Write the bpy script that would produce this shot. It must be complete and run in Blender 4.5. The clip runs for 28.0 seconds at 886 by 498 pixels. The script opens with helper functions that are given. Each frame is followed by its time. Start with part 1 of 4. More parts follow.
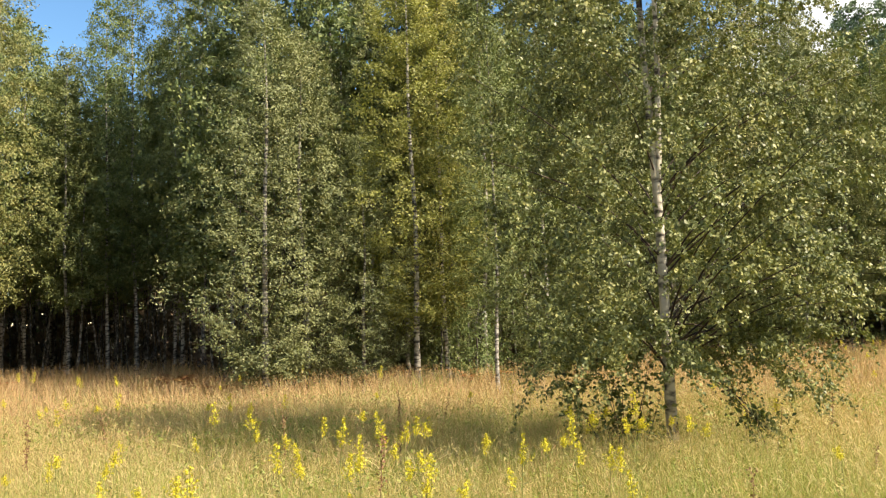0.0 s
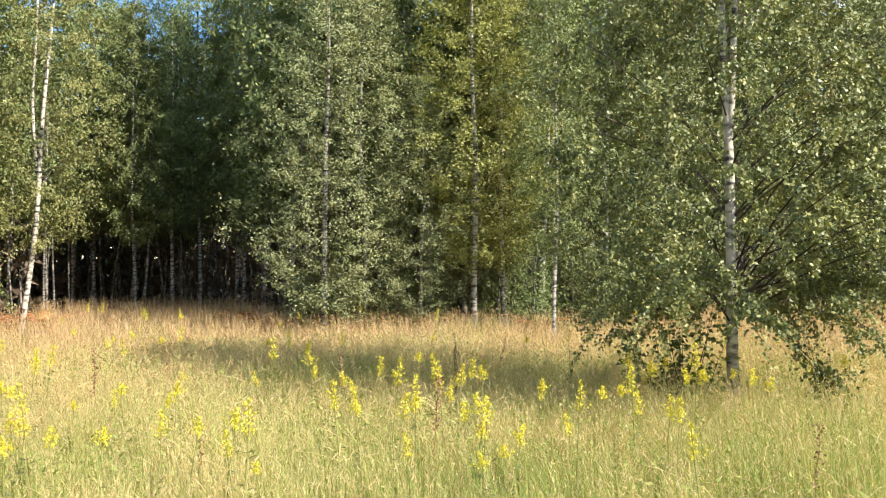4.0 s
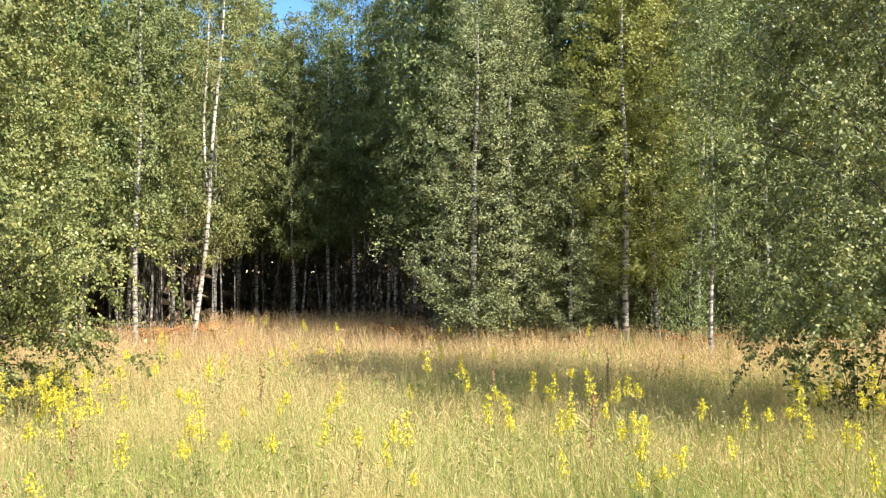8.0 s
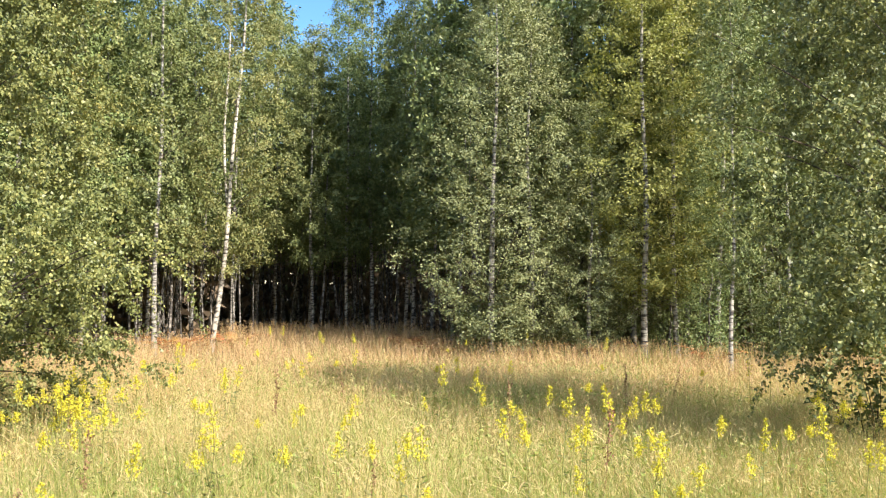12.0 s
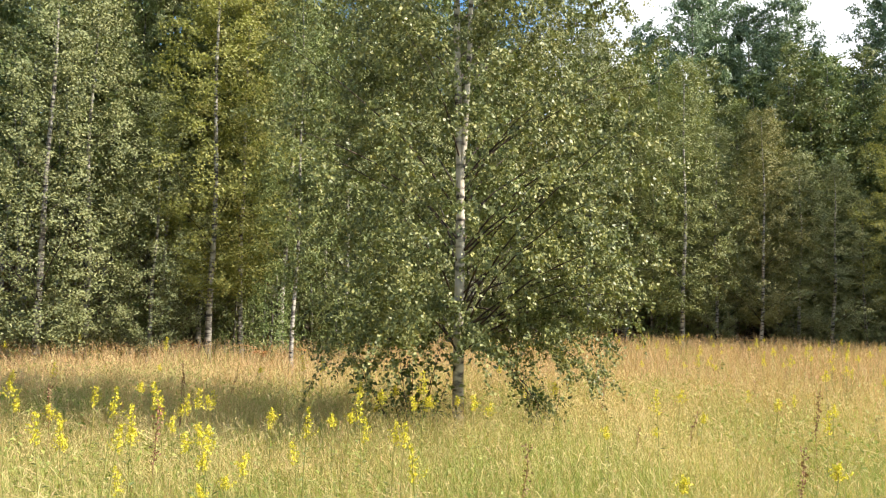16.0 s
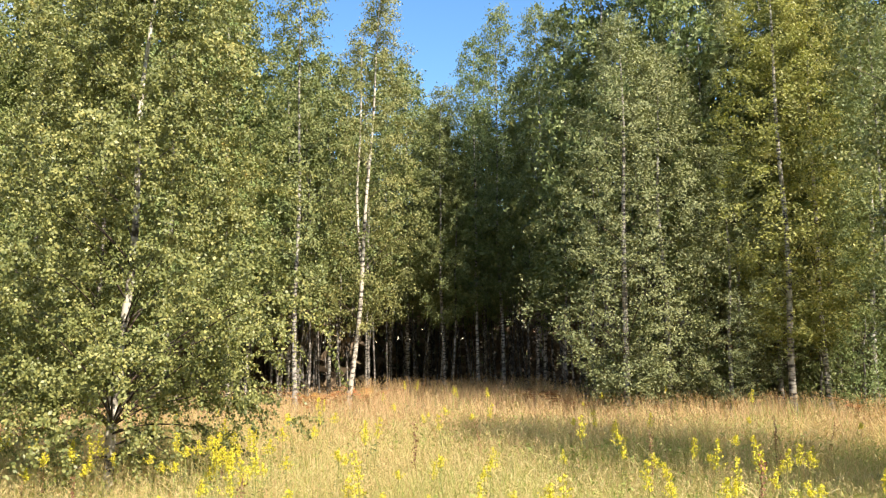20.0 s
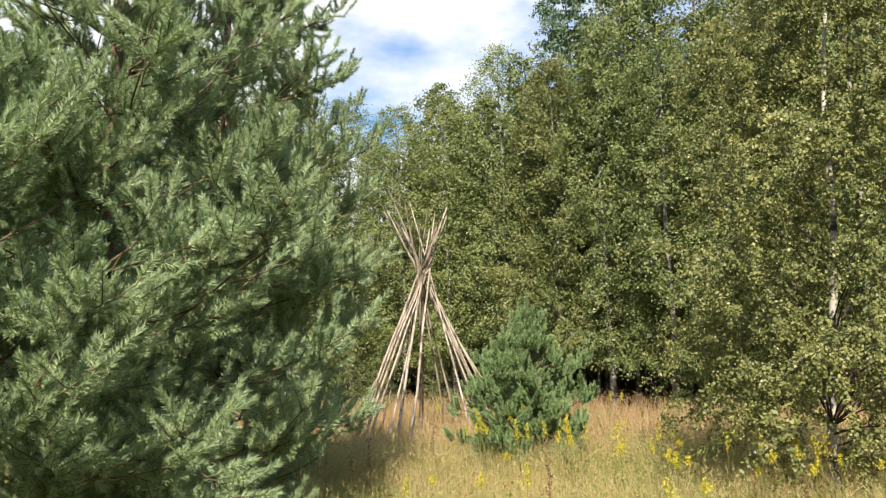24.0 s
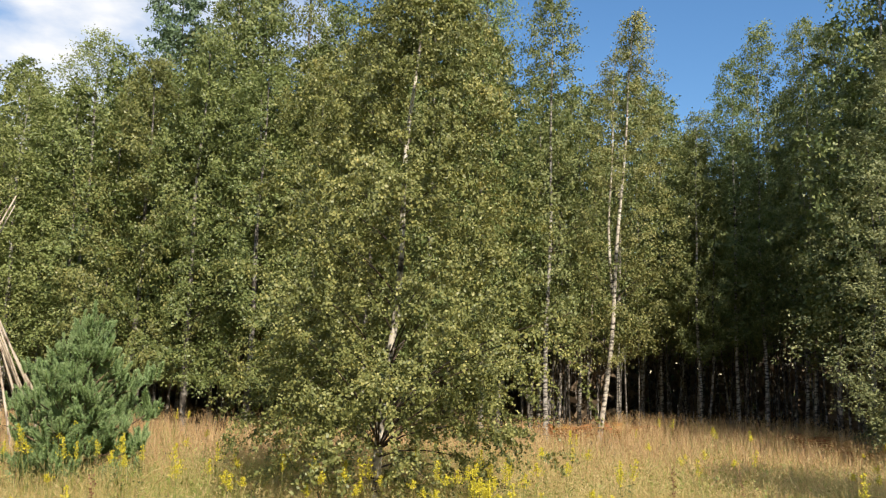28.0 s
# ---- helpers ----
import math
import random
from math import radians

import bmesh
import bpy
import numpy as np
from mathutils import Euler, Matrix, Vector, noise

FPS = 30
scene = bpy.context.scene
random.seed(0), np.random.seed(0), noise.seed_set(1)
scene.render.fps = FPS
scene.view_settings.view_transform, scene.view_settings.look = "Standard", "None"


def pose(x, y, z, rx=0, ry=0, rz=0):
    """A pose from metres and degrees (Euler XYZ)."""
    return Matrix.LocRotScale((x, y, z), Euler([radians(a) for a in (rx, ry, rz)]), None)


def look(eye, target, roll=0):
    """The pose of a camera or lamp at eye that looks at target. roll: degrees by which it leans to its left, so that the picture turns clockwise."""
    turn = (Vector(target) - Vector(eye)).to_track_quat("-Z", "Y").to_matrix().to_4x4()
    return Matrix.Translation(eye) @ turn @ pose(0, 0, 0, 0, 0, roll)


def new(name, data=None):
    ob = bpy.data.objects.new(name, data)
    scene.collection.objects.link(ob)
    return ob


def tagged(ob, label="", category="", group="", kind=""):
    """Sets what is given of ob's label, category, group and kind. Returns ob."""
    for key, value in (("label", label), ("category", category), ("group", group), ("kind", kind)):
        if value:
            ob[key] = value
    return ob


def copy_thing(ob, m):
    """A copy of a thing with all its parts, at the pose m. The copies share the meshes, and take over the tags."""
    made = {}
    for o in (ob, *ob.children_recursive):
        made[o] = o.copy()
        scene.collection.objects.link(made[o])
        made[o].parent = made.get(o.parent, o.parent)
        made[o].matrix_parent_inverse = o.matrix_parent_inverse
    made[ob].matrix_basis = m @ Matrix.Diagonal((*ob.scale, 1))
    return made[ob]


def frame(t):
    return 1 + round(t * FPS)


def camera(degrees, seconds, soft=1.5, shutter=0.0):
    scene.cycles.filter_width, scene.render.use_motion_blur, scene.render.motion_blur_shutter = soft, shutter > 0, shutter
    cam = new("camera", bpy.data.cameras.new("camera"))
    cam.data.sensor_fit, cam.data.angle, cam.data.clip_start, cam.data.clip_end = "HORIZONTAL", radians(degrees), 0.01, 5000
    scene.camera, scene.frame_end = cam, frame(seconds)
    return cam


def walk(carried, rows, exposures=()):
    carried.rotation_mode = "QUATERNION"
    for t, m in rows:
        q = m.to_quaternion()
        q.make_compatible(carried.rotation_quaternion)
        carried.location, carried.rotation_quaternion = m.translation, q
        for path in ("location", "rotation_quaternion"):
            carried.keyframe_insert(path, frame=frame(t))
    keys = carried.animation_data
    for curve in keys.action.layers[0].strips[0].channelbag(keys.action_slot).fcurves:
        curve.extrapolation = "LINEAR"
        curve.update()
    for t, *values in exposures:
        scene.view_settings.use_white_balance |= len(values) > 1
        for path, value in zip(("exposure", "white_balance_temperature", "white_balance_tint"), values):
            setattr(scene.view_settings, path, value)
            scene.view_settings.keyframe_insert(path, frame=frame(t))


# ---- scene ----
cam = camera(55.88, 28.0, soft=1.25)

# the way of the camera: a hand-held pan from one standing place
PATH = [
    (0.0, look((-0.024, -0.065, 1.615), (-0.761, 9.878, 2.385), -1.88)),
    (0.5, look((-0.036, -0.023, 1.610), (-1.149, 9.898, 2.189), -0.18)),
    (1.0, look((-0.042, -0.020, 1.604), (-1.161, 9.899, 2.204), 0.22)),
    (1.5, look((-0.033, -0.031, 1.595), (-1.116, 9.884, 2.312), 0.33)),
    (2.0, look((-0.045, -0.009, 1.597), (-1.168, 9.905, 2.269), 0.02)),
    (2.5, look((-0.039, -0.008, 1.603), (-1.230, 9.908, 2.112), 0.02)),
    (4.5, look((-0.050, 0.023, 1.594), (-1.595, 9.902, 1.693), -0.21)),
    (5.0, look((-0.048, 0.020, 1.599), (-1.809, 9.860, 1.835), -0.13)),
    (5.5, look((-0.061, 0.015, 1.597), (-2.421, 9.728, 1.888), 0.01)),
    (6.0, look((-0.070, 0.012, 1.602), (-2.865, 9.608, 1.908), -0.14)),
    (6.5, look((-0.058, 0.006, 1.612), (-2.721, 9.635, 2.037), -0.91)),
    (7.0, look((-0.055, 0.012, 1.610), (-2.745, 9.638, 1.926), -1.23)),
    (7.5, look((-0.069, 0.015, 1.613), (-3.099, 9.541, 1.892), -0.34)),
    (8.0, look((-0.086, -0.000, 1.605), (-3.230, 9.488, 1.902), -0.11)),
    (8.5, look((-0.105, 0.033, 1.599), (-3.422, 9.459, 1.986), 0.88)),
    (9.0, look((-0.074, -0.004, 1.609), (-3.974, 9.177, 2.309), 1.31)),
    (9.5, look((-0.069, 0.012, 1.601), (-4.037, 9.169, 2.232), 0.69)),
    (10.0, look((-0.054, -0.003, 1.606), (-3.680, 9.298, 2.197), 0.43)),
    (10.5, look((-0.050, 0.013, 1.606), (-3.362, 9.436, 2.097), 0.18)),
    (11.0, look((-0.059, 0.019, 1.604), (-3.312, 9.462, 2.098), 0.37)),
    (11.5, look((-0.080, 0.037, 1.610), (-3.434, 9.449, 2.004), 0.35)),
    (13.5, look((-0.068, -0.015, 1.570), (-3.300, 9.411, 2.411), 0.18)),
    (14.0, look((-0.039, -0.038, 1.569), (-2.590, 9.589, 2.470), -0.16)),
    (14.5, look((-0.038, -0.034, 1.577), (-2.430, 9.629, 2.527), 0.23)),
    (15.0, look((-0.040, -0.007, 1.570), (-1.963, 9.765, 2.469), 0.39)),
    (15.5, look((-0.007, 0.017, 1.565), (-0.191, 9.995, 2.211), 0.38)),
    (16.0, look((0.011, 0.025, 1.562), (1.597, 9.884, 2.108), 1.33)),
    (16.5, look((0.016, 0.012, 1.559), (2.257, 9.738, 2.170), 2.13)),
    (17.0, look((0.011, 0.012, 1.559), (2.064, 9.779, 2.185), 2.25)),
    (17.5, look((0.013, 0.019, 1.558), (1.766, 9.847, 2.143), 1.75)),
    (18.0, look((0.018, 0.026, 1.561), (1.249, 9.924, 2.282), 0.82)),
    (18.5, look((0.011, 0.016, 1.564), (0.381, 9.972, 2.425), -0.03)),
    (19.0, look((-0.005, -0.005, 1.567), (-1.076, 9.895, 2.482), -0.37)),
    (19.5, look((-0.051, -0.039, 1.569), (-3.154, 9.415, 2.562), -0.57)),
    (20.0, look((-0.095, -0.033, 1.571), (-4.820, 8.711, 2.675), -0.58)),
    (20.5, look((-0.104, -0.038, 1.577), (-5.768, 8.115, 2.780), -0.29)),
    (22.5, look((-0.187, -0.032, 1.536), (-7.830, 6.405, 1.922), -1.62)),
    (23.0, look((-0.197, -0.077, 1.563), (-8.674, 5.192, 2.185), -2.75)),
    (23.5, look((-0.175, -0.122, 1.599), (-9.342, 3.741, 2.626), -2.55)),
    (24.0, look((-0.170, -0.148, 1.618), (-9.670, 2.734, 2.817), -1.75)),
    (24.5, look((-0.173, -0.180, 1.615), (-9.909, 1.762, 2.814), -1.21)),
    (25.0, look((-0.177, -0.201, 1.630), (-10.042, 0.853, 2.878), -0.01)),
    (25.5, look((-0.153, -0.198, 1.640), (-10.014, 0.917, 2.873), 0.95)),
    (26.0, look((-0.162, -0.182, 1.637), (-9.912, 1.683, 2.840), 1.77)),
    (26.5, look((-0.173, -0.166, 1.642), (-9.634, 2.816, 2.907), 2.57)),
    (27.0, look((-0.158, -0.124, 1.643), (-9.072, 4.254, 2.815), 1.75)),
    (27.5, look((-0.124, -0.116, 1.646), (-8.082, 5.832, 2.787), 1.42)),
    (28.0, look((-0.108, -0.097, 1.646), (-7.170, 6.843, 3.049), 1.74)),
]
EXPOSURES = [(0.0, 0.86, 7250, 10), (0.6, 0.98, 6450, 10), (2.5, 1.02, 6400, 10), (5.0, 1.18, 6250, 10), (11.0, 1.15, 6300, 10), (14.5, 1.13, 6450, 10), (16.5, 1.04, 6600, 10), (18.5, 1.03, 6650, 10), (20.0, 1.04, 6700, 11), (23.0, 0.80, 6400, 10), (24.5, 0.43, 6500, 11), (26.5, 0.37, 6550, 11), (28.0, 0.38, 6700, 11)]
walk(cam, PATH, EXPOSURES)

# ---------------------------------------------------------------- world, sun
SUN_EL, SUN_ROT = radians(43.0), radians(113.0)
SUN_DIR = Vector((math.sin(SUN_ROT) * math.cos(SUN_EL), math.cos(SUN_ROT) * math.cos(SUN_EL), math.sin(SUN_EL)))

world = bpy.data.worlds.new("sky")
scene.world = world
world.use_nodes = True
wn, wl = world.node_tree.nodes, world.node_tree.links
wn.clear()
w_out = wn.new("ShaderNodeOutputWorld")
w_sky = wn.new("ShaderNodeTexSky")
w_sky.sky_type = "NISHITA"
w_sky.sun_disc = False
w_sky.sun_elevation, w_sky.sun_rotation = SUN_EL, SUN_ROT
w_sky.air_density, w_sky.dust_density, w_sky.ozone_density = 1.2, 0.1, 5.0
w_bg = wn.new("ShaderNodeBackground")
w_bg.inputs["Strength"].default_value = 0.122
w_deep = wn.new("ShaderNodeHueSaturation")
w_deep.inputs["Saturation"].default_value = 1.15
wl.new(w_sky.outputs[0], w_deep.inputs["Color"])
wl.new(w_deep.outputs[0], w_bg.inputs["Color"])
# cumulus clouds, thicker to both sides of the clearing
w_tc = wn.new("ShaderNodeTexCoord")
w_map = wn.new("ShaderNodeMapping")
w_map.inputs["Scale"].default_value = (1.0, 1.0, 2.2)
w_map.inputs["Location"].default_value = (0.35, 0.1, 0.2)
wl.new(w_tc.outputs["Generated"], w_map.inputs["Vector"])
w_noise = wn.new("ShaderNodeTexNoise")
w_noise.inputs["Scale"].default_value = 2.6
w_noise.inputs["Detail"].default_value = 7.0
w_noise.inputs["Roughness"].default_value = 0.52
wl.new(w_map.outputs[0], w_noise.inputs["Vector"])
w_dot = wn.new("ShaderNodeVectorMath")
w_dot.operation = "DOT_PRODUCT"
w_dot.inputs[1].default_value = (-0.36, 0.93, 0.0)
wl.new(w_tc.outputs["Generated"], w_dot.inputs[0])
w_side = wn.new("ShaderNodeMapRange")
w_side.inputs["From Min"].default_value, w_side.inputs["From Max"].default_value = 0.62, 0.9
w_side.inputs["To Min"].default_value, w_side.inputs["To Max"].default_value = 0.2, -0.2
wl.new(w_dot.outputs["Value"], w_side.inputs["Value"])
w_add = wn.new("ShaderNodeMath")
w_add.operation = "ADD"
wl.new(w_noise.outputs["Fac"], w_add.inputs[0])
wl.new(w_side.outputs[0], w_add.inputs[1])
w_sep = wn.new("ShaderNodeSeparateXYZ")
wl.new(w_tc.outputs["Generated"], w_sep.inputs[0])
w_high = wn.new("ShaderNodeMapRange")
w_high.inputs["From Min"].default_value, w_high.inputs["From Max"].default_value = 0.42, 0.7
w_high.inputs["To Min"].default_value, w_high.inputs["To Max"].default_value = 0.0, -0.35
wl.new(w_sep.outputs["Z"], w_high.inputs["Value"])
w_add2 = wn.new("ShaderNodeMath")
w_add2.operation = "ADD"
wl.new(w_add.outputs[0], w_add2.inputs[0])
wl.new(w_high.outputs[0], w_add2.inputs[1])
w_ramp = wn.new("ShaderNodeValToRGB")
w_ramp.color_ramp.elements[0].position, w_ramp.color_ramp.elements[1].position = 0.5, 0.62
wl.new(w_add2.outputs[0], w_ramp.inputs["Fac"])
w_cloud = wn.new("ShaderNodeBackground")
w_cloud.inputs["Color"].default_value = (0.93, 0.96, 1.0, 1)
w_cloud.inputs["Strength"].default_value = 0.82
w_mix = wn.new("ShaderNodeMixShader")
wl.new(w_ramp.outputs["Color"], w_mix.inputs["Fac"])
wl.new(w_bg.outputs[0], w_mix.inputs[1])
wl.new(w_cloud.outputs[0], w_mix.inputs[2])
wl.new(w_mix.outputs[0], w_out.inputs["Surface"])

sun = new("sun", bpy.data.lights.new("sun", "SUN"))
sun.data.energy, sun.data.angle, sun.data.color = 5.0, radians(0.53), (1.0, 0.92, 0.8)
sun.matrix_world = look(SUN_DIR * 60, (0, 0, 0))


# ---------------------------------------------------------------- materials
def node_material(name):
    m = bpy.data.materials.new(name)
    m.use_nodes = True
    m.node_tree.nodes.clear()
    return m, m.node_tree.nodes, m.node_tree.links


def ramp_of(nodes, stops):
    r = nodes.new("ShaderNodeValToRGB")
    r.color_ramp.elements[0].position, r.color_ramp.elements[0].color = stops[0][0], (*stops[0][1], 1)
    r.color_ramp.elements[1].position, r.color_ramp.elements[1].color = stops[-1][0], (*stops[-1][1], 1)
    for p, c in stops[1:-1]:
        r.color_ramp.elements.new(p).color = (*c, 1)
    return r


def leaf_material(name, stops, rough=0.5, through_light=0.15, tree_shift=0.04, patch=1.2):
    """Leaves: colour by leaf and by clump, some light shining through, a waxy gloss."""
    m, n, l = node_material(name)
    out = n.new("ShaderNodeOutputMaterial")
    geo = n.new("ShaderNodeNewGeometry")
    info = n.new("ShaderNodeObjectInfo")
    tc = n.new("ShaderNodeTexCoord")
    noise_n = n.new("ShaderNodeTexNoise")
    noise_n.inputs["Scale"].default_value = patch
    noise_n.inputs["Detail"].default_value = 2.0
    l.new(tc.outputs["Object"], noise_n.inputs["Vector"])
    a = n.new("ShaderNodeMath")
    a.operation = "MULTIPLY_ADD"
    a.inputs[1].default_value = 0.55
    l.new(geo.outputs["Random Per Island"], a.inputs[0])
    b = n.new("ShaderNodeMath")
    b.operation = "MULTIPLY_ADD"
    b.inputs[1].default_value, b.inputs[2].default_value = 0.75, -0.17
    l.new(noise_n.outputs["Fac"], b.inputs[0])
    l.new(b.outputs[0], a.inputs[2])
    r = ramp_of(n, stops)
    l.new(a.outputs[0], r.inputs["Fac"])
    hsv = n.new("ShaderNodeHueSaturation")
    mr = n.new("ShaderNodeMapRange")
    mr.inputs["To Min"].default_value, mr.inputs["To Max"].default_value = 0.5 - tree_shift * 0.5, 0.5 + tree_shift * 0.35
    l.new(info.outputs["Random"], mr.inputs["Value"])
    l.new(mr.outputs[0], hsv.inputs["Hue"])
    l.new(r.outputs["Color"], hsv.inputs["Color"])
    p = n.new("ShaderNodeBsdfPrincipled")
    p.inputs["Roughness"].default_value = rough
    p.inputs["Specular IOR Level"].default_value = 0.35
    l.new(hsv.outputs["Color"], p.inputs["Base Color"])
    t = n.new("ShaderNodeBsdfTranslucent")
    gain = n.new("ShaderNodeMixRGB")
    gain.blend_type, gain.inputs["Fac"].default_value = "MULTIPLY", 1.0
    gain.inputs["Color2"].default_value = (1.1, 1.2, 0.65, 1)
    l.new(hsv.outputs["Color"], gain.inputs["Color1"])
    l.new(gain.outputs[0], t.inputs["Color"])
    mix = n.new("ShaderNodeMixShader")
    mix.inputs["Fac"].default_value = through_light
    l.new(p.outputs[0], mix.inputs[1])
    l.new(t.outputs[0], mix.inputs[2])
    l.new(mix.outputs[0], out.inputs["Surface"])
    return m


def bark_material(name, pale, dark, scale, lines, rough=0.8, cover=(0.47, 0.6)):
    """Bark: a pale ground with dark patches stretched round the stem, finer lines and relief."""
    m, n, l = node_material(name)
    out = n.new("ShaderNodeOutputMaterial")
    tc = n.new("ShaderNodeTexCoord")
    mp = n.new("ShaderNodeMapping")
    mp.inputs["Scale"].default_value = lines
    l.new(tc.outputs["Object"], mp.inputs["Vector"])
    n1 = n.new("ShaderNodeTexNoise")
    n1.inputs["Scale"].default_value, n1.inputs["Detail"].default_value = scale, 5.0
    l.new(mp.outputs[0], n1.inputs["Vector"])
    n2 = n.new("ShaderNodeTexNoise")
    n2.inputs["Scale"].default_value, n2.inputs["Detail"].default_value = 2.3, 3.0
    l.new(tc.outputs["Object"], n2.inputs["Vector"])
    r = ramp_of(n, [(cover[0], dark), (cover[1], pale)])
    l.new(n1.outputs["Fac"], r.inputs["Fac"])
    tone = ramp_of(n, [(0.3, (0.62, 0.58, 0.52)), (0.7, (1.0, 1.0, 1.0))])
    l.new(n2.outputs["Fac"], tone.inputs["Fac"])
    mul = n.new("ShaderNodeMixRGB")
    mul.blend_type, mul.inputs["Fac"].default_value = "MULTIPLY", 1.0
    l.new(r.outputs["Color"], mul.inputs["Color1"])
    l.new(tone.outputs["Color"], mul.inputs["Color2"])
    p = n.new("ShaderNodeBsdfPrincipled")
    p.inputs["Roughness"].default_value = rough
    l.new(mul.outputs[0], p.inputs["Base Color"])
    bump = n.new("ShaderNodeBump")
    bump.inputs["Strength"].default_value, bump.inputs["Distance"].default_value = 0.5, 0.01
    l.new(n1.outputs["Fac"], bump.inputs["Height"])
    l.new(bump.outputs[0], p.inputs["Normal"])
    l.new(p.outputs[0], out.inputs["Surface"])
    return m


def ground_material():
    m, n, l = node_material("meadow_soil")
    out = n.new("ShaderNodeOutputMaterial")
    tc = n.new("ShaderNodeTexCoord")
    n1 = n.new("ShaderNodeTexNoise")
    n1.inputs["Scale"].default_value, n1.inputs["Detail"].default_value = 0.35, 8.0
    n2 = n.new("ShaderNodeTexNoise")
    n2.inputs["Scale"].default_value, n2.inputs["Detail"].default_value = 14.0, 4.0
    l.new(tc.outputs["Object"], n1.inputs["Vector"])
    l.new(tc.outputs["Object"], n2.inputs["Vector"])
    r1 = ramp_of(n, [(0.35, (0.05, 0.05, 0.018)), (0.55, (0.1, 0.08, 0.035)), (0.72, (0.16, 0.12, 0.055))])
    r2 = ramp_of(n, [(0.3, (0.5, 0.46, 0.38)), (0.7, (1, 1, 1))])
    l.new(n1.outputs["Fac"], r1.inputs["Fac"])
    l.new(n2.outputs["Fac"], r2.inputs["Fac"])
    mul = n.new("ShaderNodeMixRGB")
    mul.blend_type, mul.inputs["Fac"].default_value = "MULTIPLY", 1.0
    l.new(r1.outputs["Color"], mul.inputs["Color1"])
    l.new(r2.outputs["Color"], mul.inputs["Color2"])
    p = n.new("ShaderNodeBsdfPrincipled")
    p.inputs["Roughness"].default_value = 0.95
    l.new(mul.outputs[0], p.inputs["Base Color"])
    bump = n.new("ShaderNodeBump")
    bump.inputs["Strength"].default_value, bump.inputs["Distance"].default_value = 0.7, 0.05
    l.new(n2.outputs["Fac"], bump.inputs["Height"])
    l.new(bump.outputs[0], p.inputs["Normal"])
    l.new(p.outputs[0], out.inputs["Surface"])
    return m


SOIL = ground_material()
LEAF_GREEN = leaf_material("birch_leaf_green", [(0.0, (0.085, 0.12, 0.04)), (0.5, (0.18, 0.22, 0.075)), (0.85, (0.32, 0.33, 0.12)), (1.0, (0.48, 0.4, 0.14))])
LEAF_FAR = leaf_material("far_leaf_green", [(0.0, (0.085, 0.12, 0.04)), (0.5, (0.16, 0.2, 0.07)), (1.0, (0.26, 0.28, 0.1))], rough=0.9)
LEAF_BUSHY = leaf_material("birch_leaf_autumn_olive", [(0.0, (0.085, 0.105, 0.034)), (0.5, (0.22, 0.235, 0.078)), (0.85, (0.41, 0.38, 0.13)), (1.0, (0.48, 0.37, 0.11))], rough=0.46, tree_shift=0.0, patch=2.0)
LEAF_HERO = leaf_material("birch_leaf_glossy", [(0.0, (0.065, 0.09, 0.034)), (0.5, (0.19, 0.21, 0.075)), (0.85, (0.42, 0.395, 0.145)), (1.0, (0.58, 0.48, 0.17))], rough=0.46, through_light=0.14, tree_shift=0.0, patch=2.0)
LEAF_OLIVE = leaf_material("birch_leaf_olive", [(0.0, (0.13, 0.148, 0.048)), (0.5, (0.265, 0.272, 0.095)), (0.9, (0.4, 0.36, 0.13)), (1.0, (0.48, 0.38, 0.12))])
LEAF_FRESH = leaf_material("birch_leaf_fresh_green", [(0.0, (0.12, 0.16, 0.05)), (0.5, (0.25, 0.295, 0.1)), (0.9, (0.39, 0.4, 0.15)), (1.0, (0.5, 0.44, 0.16))])
LEAF_GREY = leaf_material("birch_leaf_grey_green", [(0.0, (0.13, 0.15, 0.066)), (0.5, (0.255, 0.275, 0.12)), (0.9, (0.39, 0.39, 0.175)), (1.0, (0.52, 0.46, 0.2))], rough=0.55, tree_shift=0.02)
LEAF_YELLOW = leaf_material("birch_leaf_yellow_green", [(0.0, (0.19, 0.195, 0.055)), (0.5, (0.34, 0.33, 0.1)), (0.9, (0.48, 0.43, 0.14)), (1.0, (0.58, 0.44, 0.12))], through_light=0.3, tree_shift=0.02)
LEAF_LUSH = leaf_material("alder_leaf_lush", [(0.0, (0.09, 0.12, 0.036)), (0.5, (0.2, 0.23, 0.075)), (0.9, (0.34, 0.34, 0.115)), (1.0, (0.45, 0.38, 0.13))], rough=0.42)
LEAF_BLUE = leaf_material("aspen_leaf_blue_green", [(0.0, (0.09, 0.14, 0.075)), (0.5, (0.17, 0.24, 0.13)), (0.9, (0.26, 0.33, 0.17)), (1.0, (0.34, 0.37, 0.18))], rough=0.42, tree_shift=0.02)
LEAF_DARK = leaf_material("bush_leaf_dark", [(0.0, (0.05, 0.08, 0.022)), (0.5, (0.115, 0.15, 0.04)), (1.0, (0.22, 0.22, 0.065))])
BRUSH = leaf_material("dry_brushwood", [(0.0, (0.12, 0.095, 0.06)), (0.5, (0.22, 0.17, 0.1)), (1.0, (0.32, 0.26, 0.15))], rough=0.8, through_light=0.05)
NEEDLE = leaf_material("pine_needle", [(0.0, (0.14, 0.2, 0.1)), (0.5, (0.345, 0.445, 0.235)), (0.85, (0.54, 0.62, 0.35)), (1.0, (0.6, 0.6, 0.3))], rough=0.5, through_light=0.15, tree_shift=0.01, patch=3.0)
